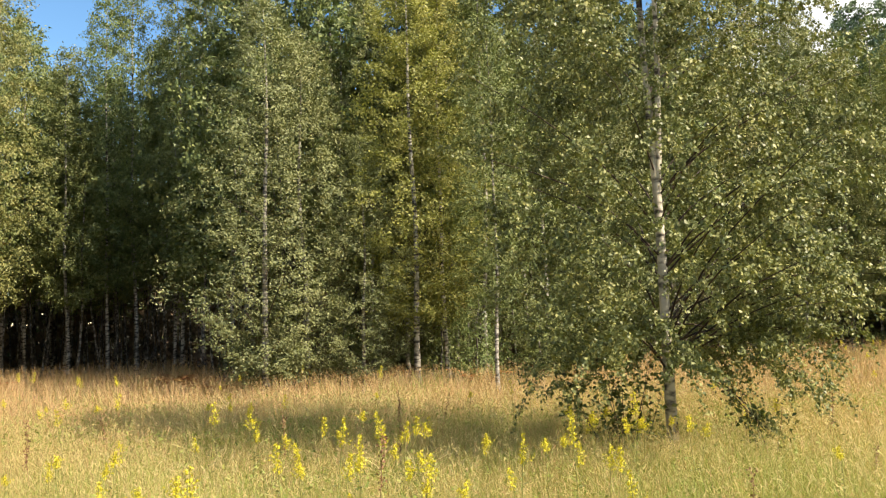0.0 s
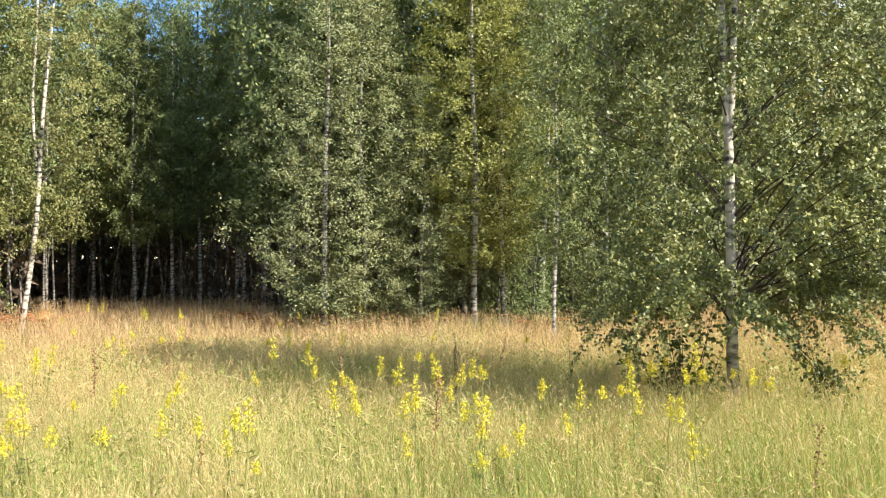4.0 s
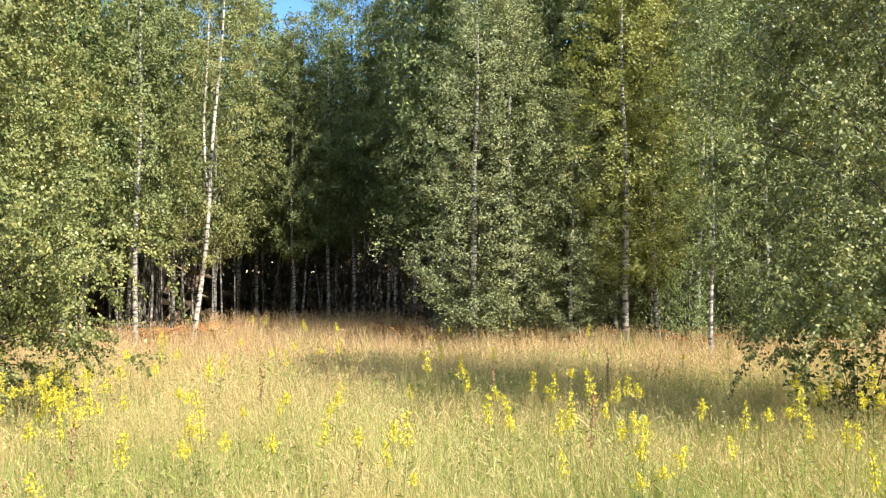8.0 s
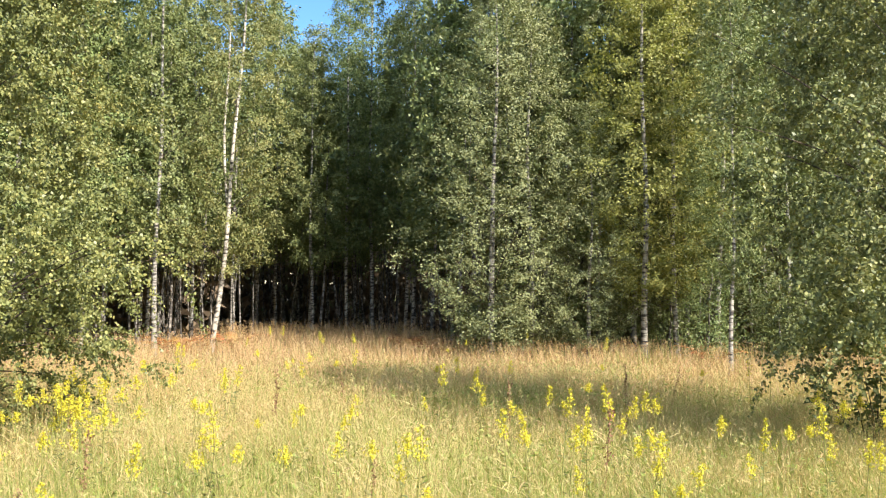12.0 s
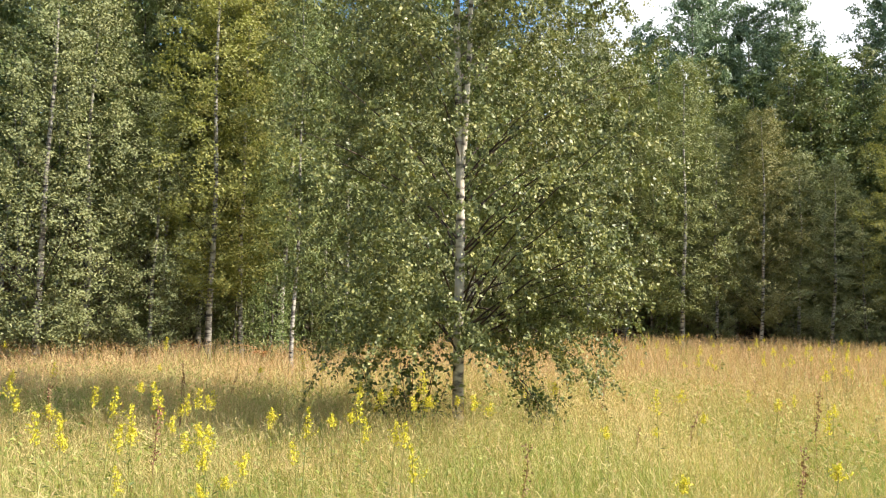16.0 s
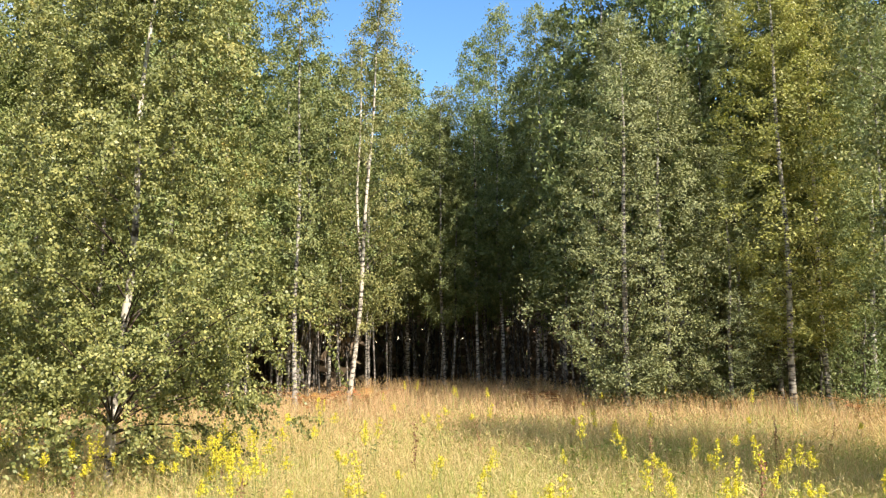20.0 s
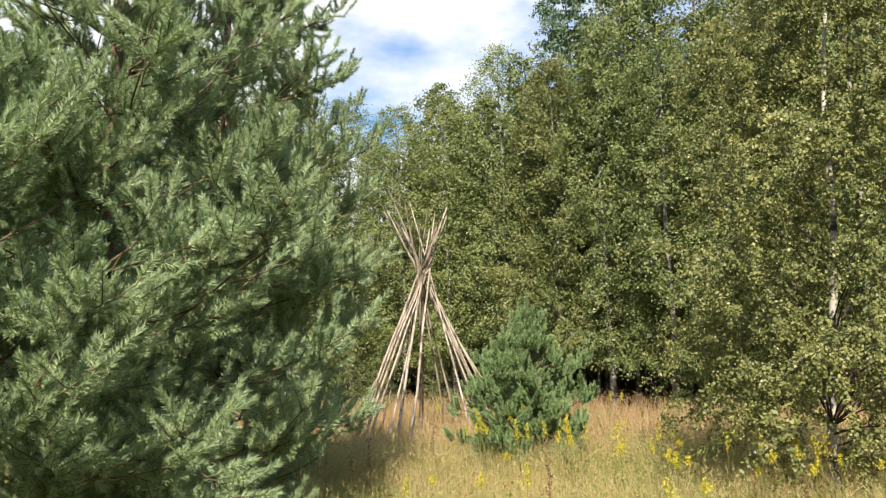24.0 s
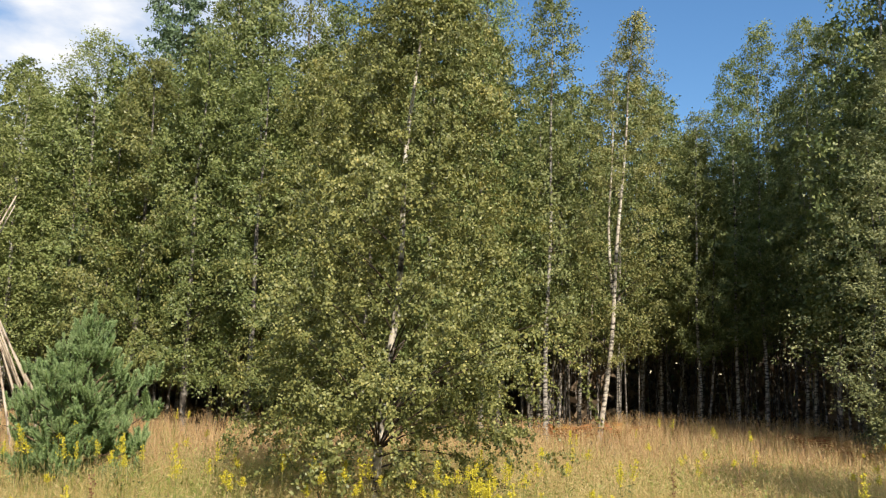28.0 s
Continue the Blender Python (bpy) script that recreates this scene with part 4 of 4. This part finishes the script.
def panicles(rng, p, h, size):
    """Feathery seed heads: a thin stem and a few slant slivers at the top."""
    n = len(p)
    b = rng.uniform(0, 2 * np.pi, n)
    bend = np.stack([np.cos(b), np.sin(b), 0 * b], -1) * (h * 0.12)[:, None] + np.array([-0.1, 0.02, 0]) * h[:, None]
    base = np.stack([p[:, 0], p[:, 1], np.full(n, -0.05)], -1)
    tip = base + bend + np.array([0, 0, 1.0]) * h[:, None]
    s = unit(rng.normal(0, 1, (n, 3)) * [1, 1, 0.1])
    tri = [np.stack([base - s * 0.0022, base + s * 0.0022, tip], 1)]
    for k in range(3):
        q = tip + (base - tip) * rng.uniform(0.0, 0.3, (n, 1))
        d = unit(rng.normal(0, 0.5, (n, 3)) + [0, 0, 0.8]) * (size * rng.uniform(0.6, 1.3, n))[:, None]
        s2 = unit(np.cross(d, rng.normal(0, 1, (n, 3)))) * (size * 0.07)[:, None]
        tri.append(np.stack([q - d * 0.5 - s2, q - d * 0.5 + s2, q + d * 0.5], 1))
    v = np.stack(tri, 1).reshape(-1, 3)
    return v, np.arange(len(v)).reshape(-1, 3)


def slivers(rng, p, h, w, lean):
    """Straight blades of one triangle each, for the grass further off."""
    n = len(p)
    b = rng.uniform(0, 2 * np.pi, n)
    bend = np.stack([np.cos(b), np.sin(b), 0 * b], -1) * (h * lean)[:, None] + np.array([-0.08, 0, 0]) * h[:, None]
    base = np.stack([p[:, 0], p[:, 1], np.full(n, -0.05)], -1)
    a = rng.uniform(0, np.pi, n)
    s = np.stack([np.cos(a), np.sin(a), 0 * a], -1) * w[:, None] * 0.5
    v = np.stack([base - s, base + s, base + bend + np.array([0, 0, 1.0]) * h[:, None]], 1).reshape(-1, 3)
    return v, np.arange(n * 3).reshape(n, 3)


def arcs(rng, p, h, w):
    """Fine stems that arch over and nod at their tips, with a loose nodding seed head."""
    n = len(p)
    b = rng.uniform(0, 2 * np.pi, n)
    go = np.stack([np.cos(b), np.sin(b), 0 * b], -1) + [-0.35, 0.1, 0]
    reach = (h * rng.uniform(0.25, 0.9, n))[:, None]
    base = np.stack([p[:, 0], p[:, 1], np.full(n, -0.05)], -1)
    side = unit(np.cross(go, [0, 0, 1.0]) + rng.normal(0, 0.3, (n, 3))) * w[:, None]
    rows = []
    for t in (0.0, 0.4, 0.7, 0.9, 1.0):
        c = base + go * reach * t ** 2 + np.array([0, 0, 1.0]) * (h * (1.35 * t - 0.45 * t ** 3))[:, None]
        k = 0.5 if t < 0.8 else 1.6 if t < 1 else 0.3
        rows += [c - side * k, c + side * k]
    v = np.stack(rows, 1).reshape(-1, 3)
    o = (np.arange(n) * 10)[:, None]
    f = np.concatenate([o + [2 * i, 2 * i + 1, 2 * i + 3, 2 * i + 2] for i in range(4)], 1).reshape(-1, 4)
    return v, f


def build_grass():
    rng = np.random.default_rng(21)
    jobs = [("meadow_grass", 125000, 3600, 2.2, 7.5, 0.005, "tall yellow-green meadow grass mixed with straw"),
            ("meadow_grass", 140000, 6500, 7.5, 13.5, 0.008, "tall straw-coloured meadow grass"),
            ("meadow_grass", 120000, 9000, 13.5, 28.0, 0.015, "dry tan grass towards the wood"),
            ("meadow_grass", 45000, 4200, 1.0, 13.9, 0.016, "tall straw-coloured grass behind the standing place")]
    for name, n, tufts, r0, r1, wide, label in jobs:
        c, r, az = sector_points(rng, tufts, r0, r1, *((128, 312) if r0 == 1.0 else (-48, 128)))
        own = rng.integers(0, tufts, n)
        spread = rng.normal(0, 1, (n, 2)) * (0.035 + 0.003 * r1)
        p, r, az = c[own] + spread, r[own], az[own]
        tone, size = rng.uniform(0, 1, tufts)[own], rng.uniform(0.7, 1.25, tufts)[own]
        ok = r < np.interp(az, EDGE_AZ, EDGE_D) + 1.5
        p, r, tone, size = p[ok], r[ok], tone[ok], size[ok]
        n = len(p)
        patch = field(p[:, 0], p[:, 1], 0.9, 0.4)
        h = size * 0.26 + 0.26 * rng.uniform(0, 1, n) + 0.16 * patch
        w = wide * rng.uniform(0.6, 1.3, n)
        if r0 == 2.2:
            v, f = blades(rng, p, h, w, rng.uniform(0.05, 0.75, n))
        else:
            v, f = slivers(rng, p, h, w, rng.uniform(0.03, 0.7, n))
        pg = np.clip(0.86 - (r - 4) * 0.065, 0.1, 0.84) + 1.1 * (field(p[:, 0], p[:, 1], 1.7, 1.9) - 0.5)
        mat = np.where(0.75 * tone + 0.25 * rng.uniform(0, 1, n) < pg, 0, np.where(rng.uniform(0, 1, n) < np.clip((r - 7.5) * 0.11, 0.04, 0.78), 2, 1))
        k = int(n * (0.3 if r0 < 7 else 0.36))
        p2 = p[rng.permutation(n)[:k]] + rng.normal(0, 0.1, (k, 2))
        r2 = np.hypot(p2[:, 0], p2[:, 1])
        v2, f2 = panicles(rng, p2, 0.42 + 0.22 * rng.uniform(0, 1, k) + 0.12 * field(p2[:, 0], p2[:, 1], 0.9, 0.4), 0.022 + 0.0022 * r2)
        mat2 = np.where(rng.uniform(0, 1, k) < np.clip((r2 - 8) * 0.1, 0.06, 0.85), 2, 1)
        slots = np.concatenate([np.repeat(mat, len(f) // n), np.repeat(mat2, 4)])
        ob = new(name, make_mesh(name, np.concatenate([v, v2]), [f, f2 + len(v)], [GRASS_GREEN, GRASS_STRAW, GRASS_TAN], slots))
        tagged(ob, label, "grass", kind="stuff")
    # nodding bents among the blades
    c, r, az = sector_points(rng, 1500, 2.4, 12.0)
    n = 21000
    own = rng.integers(0, 1500, n)
    p = c[own] + rng.normal(0, 0.16, (n, 2))
    h = (0.34 + 0.26 * rng.uniform(0, 1, 1500))[own] * rng.uniform(0.7, 1.15, n)
    v, f = arcs(rng, p, h, 0.0008 + 0.0002 * r[own])
    slots = np.repeat((rng.uniform(0, 1, 1500)[own] < 0.3).astype(int), 4)
    ob = new("nodding_grass", make_mesh("nodding_grass", v, [f], [GRASS_STRAW, GRASS_TAN], slots))
    tagged(ob, "fine pale grass stems arching over with nodding heads", "grass", kind="stuff")


build_grass()


# ---------------------------------------------------------------- goldenrods and other herbs
def goldenrod(seed, height, spike, label):
    rng = np.random.default_rng(seed)
    root = tagged(new("goldenrod"), label, "wildflower", "goldenrods in the meadow")
    line = stem_line(rng, height, (rng.normal(0, 0.05), rng.normal(0, 0.05)), 0.015, 8)
    part("stem", tubes_mesh("goldenrod_stem", [(line, np.linspace(0.005, 0.002, 8))], [STALK], 5), root)

    def on(z):
        return np.array([np.interp(z, line[:, 2], line[:, i]) for i in range(3)])
    vs = []
    for k in range(16):
        z = rng.uniform(0.15, height - spike * 0.8)
        a = rng.uniform(0, 6.28)
        d = unit(np.array([[math.cos(a), math.sin(a), rng.uniform(0.1, 0.8)]]))[0]
        L = rng.uniform(0.05, 0.1) * (1.3 - z / height)
        s = np.cross(d, [0, 0, 1]) * L * 0.13
        b = on(z)
        vs.append([b, b + d * L * 0.5 + s, b + d * L + [0, 0, -0.2 * L], b + d * L * 0.5 - s])
    part("leaves", make_mesh("goldenrod_leaves", np.array(vs).reshape(-1, 3), [np.arange(len(vs) * 4).reshape(-1, 4)], [LEAF_GREEN]), root)
    pts = []
    for k in range(13):
        # flowering side shoots, longer and looser towards the foot of the spike
        z = height - spike * (k / 12) ** 0.85
        L = (0.014 + 0.06 * (k / 12)) * rng.uniform(0.35, 1.2)
        a = k * 2.4 + rng.normal(0, 0.4)
        d = np.array([math.cos(a) * 0.85, math.sin(a) * 0.85, 0.8])
        u = rng.uniform(0.15, 1, (14, 1))
        pts.append(on(z) + d * L * u + rng.normal(0, 0.006, (14, 3)))
    c = np.concatenate(pts)
    n = len(c)
    d = unit(rng.normal(0, 1, (n, 3))) * 0.0062
    s = unit(np.cross(d, rng.normal(0, 1, (n, 3)))) * 0.005
    v = np.stack([c - d, c + s, c + d, c - s], 1).reshape(-1, 3)
    part("flower_spike", make_mesh("goldenrod_spike", v, [np.arange(n * 4).reshape(-1, 4)], [PETAL]), root, "bright yellow flower spike")
    return root


RODS = []


def plant_rod(x, y, scale=1.0):
    tilt = Matrix.Rotation(random.gauss(0, 0.08), 4, "X") @ Matrix.Rotation(random.gauss(0, 0.08), 4, "Y")
    m = Matrix.Translation((x, y, -0.05)) @ Matrix.Rotation(random.uniform(0, 6.28), 4, "Z") @ tilt @ Matrix.Scale(scale, 4)
    if len(RODS) < 5:
        k = len(RODS)
        r = goldenrod(500 + k, (0.9, 0.82, 0.95, 0.86, 0.78)[k], (0.15, 0.1, 0.18, 0.12, 0.08)[k], "goldenrod with a bright yellow spike standing in tall grass")
        RODS.append(r)
    else:
        r = copy_thing(random.choice(RODS), Matrix.Identity(4))
    r.matrix_basis = m


RODS_MIDDLE = [(-8.2, 13.5), (-6.3, 12.9), (-4.2, 6.2), (-5.1, 9.3), (-3.4, 9.2), (-2.5, 8.6), (-2.1, 6.7), (-2.5, 6.6), (-1.4, 7.3), (-1.1, 5.5), (-1.5, 6.4), (-1.2, 5.3), (-0.9, 5.7), (-0.9, 6), (-0.7, 6.4), (-0.2, 6.2), (0.2, 9.2), (-0, 4.9), (0.2, 6), (0.6, 6.9), (0.4, 5.2), (0.5, 5), (0.9, 6.6), (1, 6.5), (1.3, 6.2), (-0.9, 4.7), (-0.6, 4.4), (-0.5, 4.4), (-0.4, 4.3), (-1.3, 4.8), (-2.6, 5.1), (-3.1, 5.5), (-7.1, 9.3), (-5.5, 6.9), (-3.9, 5.3), (-4.5, 5.2), (-3.8, 4.2), (-2.9, 4.2), (-2.4, 3.9), (-2.2, 4.2), (-1.8, 4.2), (-1.6, 3.8), (-5.6, 4.3), (-5.1, 5.3), (-5.3, 5), (-4.3, 4.5), (-4.4, 4.8), (-5.6, 7.5), (-5.6, 7.1), (-2.9, 4.2), (-0.4, 4.8)]
RODS_LEFT = [(-10.9, 3.5), (-9.7, 3.4), (-9.5, 3.5), (-9.3, 3.6), (-8.2, 3.5), (-7.5, 3.3), (-7.2, 3.5), (-6.7, 3.3), (-6.4, 3.5), (-5.6, 3.2), (-4.6, 2.9), (-9.2, 6.2), (-5.7, 4.2), (-6.4, 5.9), (-5.4, 5.7), (-4.4, 4.5), (-4.4, 4.8), (-3.4, 3.6), (-5.6, 2), (-5.8, 1.9), (-4.3, 1.6), (-3.7, 1.6), (-6.3, 1.5), (-4.3, 6.3), (-2.8, 3.9), (-4.1, 2.3), (-2.6, 3), (-2.5, 2.5), (-12.8, 6.6), (-16.2, 7.9), (-13.3, 6.7), (-15.6, 4.3), (-15.5, 2.4), (-14, 2), (-3.8, 3.7), (-3.9, 3.6)]
RODS_RIGHT = [(8.1, 14.2), (7.2, 12.1), (8.3, 12.3), (7.9, 12.2), (9.3, 12.7), (11.8, 15.3), (12.2, 15.5), (7.7, 12.1), (8.1, 11.8), (12.7, 15.4), (3.1, 6.7), (3.1, 6.3), (4.1, 6.1), (3.5, 5.2), (4.6, 6.1), (6, 7.6), (4.8, 5.8), (2.5, 3.8), (3.8, 6.4), (5.5, 8.1), (2.5, 5.6), (2, 5.3), (0.6, 3.8), (1.8, 3.9)]
random.seed(12)
for group_of in (RODS_MIDDLE, RODS_LEFT, RODS_RIGHT):
    for x, y in group_of:
        plant_rod(x, y, random.uniform(0.92, 1.06))
for x, y in RODS_MIDDLE:
    plant_rod(x + random.gauss(0, 0.09), y + random.gauss(0, 0.09), random.uniform(0.8, 0.98))
for n in range(66):
    az, d = random.uniform(-42, 80), random.uniform(6, 17)
    x, y = polar(az, d)
    if math.hypot(x + 6.5, y - 5.35) < 0.8 or math.hypot(x + 9.9, y - 3.75) < 0.8:
        continue
    plant_rod(x, y, random.uniform(0.75, 1.0))
for n in range(60):
    az, d = random.uniform(-43, -20), random.uniform(11, 23)
    plant_rod(*polar(az, d), random.uniform(0.75, 1.0))
for n in range(46):
    a, d = random.choice([(-7.2, 4.2), (-5.6, 4.6), (-5.0, 5.2), (-8.2, 3.6), (-9.3, 3.3)]), random.gauss(0, 0.45)
    plant_rod(a[0] + d, a[1] + random.gauss(0, 0.35), random.uniform(0.85, 1.05))


def leafy_herb(name, seed, height, leaves, leaf_len, wide, leaf_mat, stalk_mat, label, category, spread=0.12, stalks=3, group=""):
    """A herb or low bush of several stalks with single broad leaves, each bent along its middle."""
    rng = np.random.default_rng(seed)
    root = tagged(new(name), label, category, group)
    vs, fs = [], []
    for k in range(stalks):
        lean = rng.normal(0, spread, 2)
        line = stem_line(rng, height * rng.uniform(0.7, 1.0), lean, 0.02, 7)
        part("stalk", tubes_mesh(name + "_stalk", [(line, np.linspace(0.006, 0.002, 7))], [stalk_mat], 5), root)
        for q in range(leaves // stalks):
            u = rng.uniform(0.15, 1.0)
            b = np.array([np.interp(u, np.linspace(0, 1, 7), line[:, i]) for i in range(3)])
            a = rng.uniform(0, 6.28)
            d = unit(np.array([[math.cos(a), math.sin(a), rng.uniform(-1.0, 0.7)]]))[0]
            b = b + d * rng.uniform(0, spread * 0.8)
            s = unit(np.cross(d, np.array([0, 0, 1.0]) + rng.normal(0, 0.6, 3))[None])[0]
            up = np.cross(s, d)
            L, W = leaf_len * rng.uniform(0.6, 1.2), wide * leaf_len * rng.uniform(0.8, 1.1)
            o = len(vs)
            vs += [b, b + d * L * 0.4 + s * W * 0.5 + up * L * 0.08, b + d * L * 0.45 - up * L * 0.03, b + d * L * 0.4 - s * W * 0.5 + up * L * 0.08, b + d * L - up * L * 0.2]
            fs += [[o, o + 1, o + 2], [o, o + 2, o + 3], [o + 1, o + 4, o + 2], [o + 2, o + 4, o + 3]]
    part("leaves", make_mesh(name + "_leaves", np.array(vs), [np.array(fs)], [leaf_mat]), root)
    return root


# dark bush at the foot of the right birch, and a few leafy herbs
bush = leafy_herb("bush", 71, 1.2, 620, 0.075, 0.65, LEAF_DARK, TWIG, "dark-leaved low bush beside the birch trunk", "bush", spread=0.26, stalks=14)
bush.matrix_basis = Matrix.Translation((1.0, 7.85, -0.05))
bush2 = leafy_herb("bush", 75, 0.95, 150, 0.07, 0.6, LEAF_DARK, TWIG, "dark-leaved low bush beside the birch trunk", "bush", spread=0.2, stalks=6)
bush2.matrix_basis = Matrix.Translation((2.3, 7.7, -0.05))
HERBS = [leafy_herb("meadow_herb", 80 + k, (0.62, 0.5, 0.72)[k], (40, 34, 30)[k], (0.1, 0.085, 0.07)[k], (0.5, 0.42, 0.35)[k], LEAF_DARK, STALK, "broad-leaved green herb standing in the grass", "herb", 0.08, 3, "broad-leaved herbs in the meadow") for k in range(3)]
for h, (x, y) in zip(HERBS, [(-2.92, 3.71), (-3.3, 3.3), (6.4, 12.3)]):
    h.matrix_basis = Matrix.Translation((x, y, -0.05))
for n in range(40):
    az, d = random.uniform(-42, 90), random.uniform(3.2, 13)
    c = copy_thing(random.choice(HERBS), Matrix.Identity(4))
    c.matrix_basis = Matrix.Translation((*polar(az, d), -0.05)) @ Matrix.Rotation(random.uniform(0, 6.28), 4, "Z") @ Matrix.Scale(random.uniform(0.6, 0.95), 4)


def dry_stalk(seed):
    """A withered dock stalk with a rusty seed spike."""
    rng = np.random.default_rng(seed)
    root = tagged(new("dry_stalk"), "withered brown stalk with a rusty seed head", "dry stalk", "withered stalks in the meadow")
    line = stem_line(rng, 0.85, rng.normal(0, 0.06, 2), 0.02, 7)
    part("stem", tubes_mesh("dry_stem", [(line, np.linspace(0.004, 0.0015, 7))], [STALK_BROWN], 5), root)
    n = 90
    u = rng.uniform(0.6, 1.0, n)
    p = np.stack([np.interp(u, np.linspace(0, 1, 7), line[:, i]) for i in range(3)], -1) + rng.normal(0, 0.012, (n, 3))
    d = unit(rng.normal(0, 1, (n, 3))) * 0.009
    s = unit(np.cross(d, rng.normal(0, 1, (n, 3)))) * 0.007
    v = np.stack([p - d, p + s, p + d, p - s], 1).reshape(-1, 3)
    part("seed_head", make_mesh("dry_seeds", v, [np.arange(n * 4).reshape(n, 4)], [STALK_BROWN]), root)
    return root


STALKS = [dry_stalk(90 + k) for k in range(3)]
for n in range(45):
    az, d = random.uniform(-42, 90), random.uniform(4.5, 14)
    c = STALKS[n] if n < 3 else copy_thing(random.choice(STALKS), Matrix.Identity(4))
    c.matrix_basis = Matrix.Translation((*polar(az, d), -0.05)) @ Matrix.Rotation(random.uniform(0, 6.28), 4, "Z") @ Matrix.Rotation(random.gauss(0, 0.12), 4, "X") @ Matrix.Scale(random.uniform(0.7, 1.1), 4)


def fern(seed):
    """A withered fern: arching fronds with paired leaflets."""
    rng = np.random.default_rng(seed)
    root = tagged(new("fern"), "withered rust-brown fern at the foot of the wood", "fern", "withered ferns at the wood")
    for k in range(7):
        a = k * 0.9 + rng.normal(0, 0.2)
        t = np.linspace(0, 1, 12)
        L = rng.uniform(0.5, 0.75)
        line = np.stack([np.cos(a) * L * t, np.sin(a) * L * t, L * (1.25 * t - 0.75 * t ** 2)], -1)
        side = np.array([-math.sin(a), math.cos(a), 0.0])
        v = []
        for i in range(2, 12):
            w = 0.16 * L * math.sin(math.pi * (i - 1) / 12) * 1.6
            for sg in (-1, 1):
                v += [line[i] - [0, 0, 0.0], line[i] + side * sg * w + [0, 0, -0.02], line[i - 1] + (line[i] - line[i - 1]) * 0.3]
        part("frond", make_mesh("fern_frond", np.array(v), [np.arange(len(v)).reshape(-1, 3)], [FERN_RUST]), root)
    return root


FERNS = [fern(95), fern(96)]
for n, (az, d) in enumerate([(37.6, 19.6), (37.0, 20.0), (36.3, 19.4), (38.2, 20.6), (33.8, 20.8), (21.0, 19.5), (19.6, 18.6), (22.5, 21.0), (9.5, 18.0), (2.0, 17.6), (-4.5, 19.6), (-7.5, 21.8)]):
    c = FERNS[n] if n < 2 else copy_thing(random.choice(FERNS), Matrix.Identity(4))
    c.matrix_basis = Matrix.Translation((*polar(az, d), -0.02)) @ Matrix.Rotation(n * 1.7, 4, "Z") @ Matrix.Scale(random.uniform(0.9, 1.3), 4)


def low_herbs():
    """Small green leaves between the blades."""
    rng = np.random.default_rng(55)
    p, r, az = sector_points(rng, 110000, 2.4, 13.0, -46, 124)
    keep = field(p[:, 0], p[:, 1], 1.3, 2.7) > rng.uniform(0.35, 0.75, len(p))
    p = p[keep]
    q = np.column_stack([p, rng.uniform(0.12, 0.5, len(p))])
    scatter("low_herbs", rng, q, 0.04, [GRASS_GREEN], "low green herb leaves between the grass blades", "herbs", slim=0.45)


low_herbs()
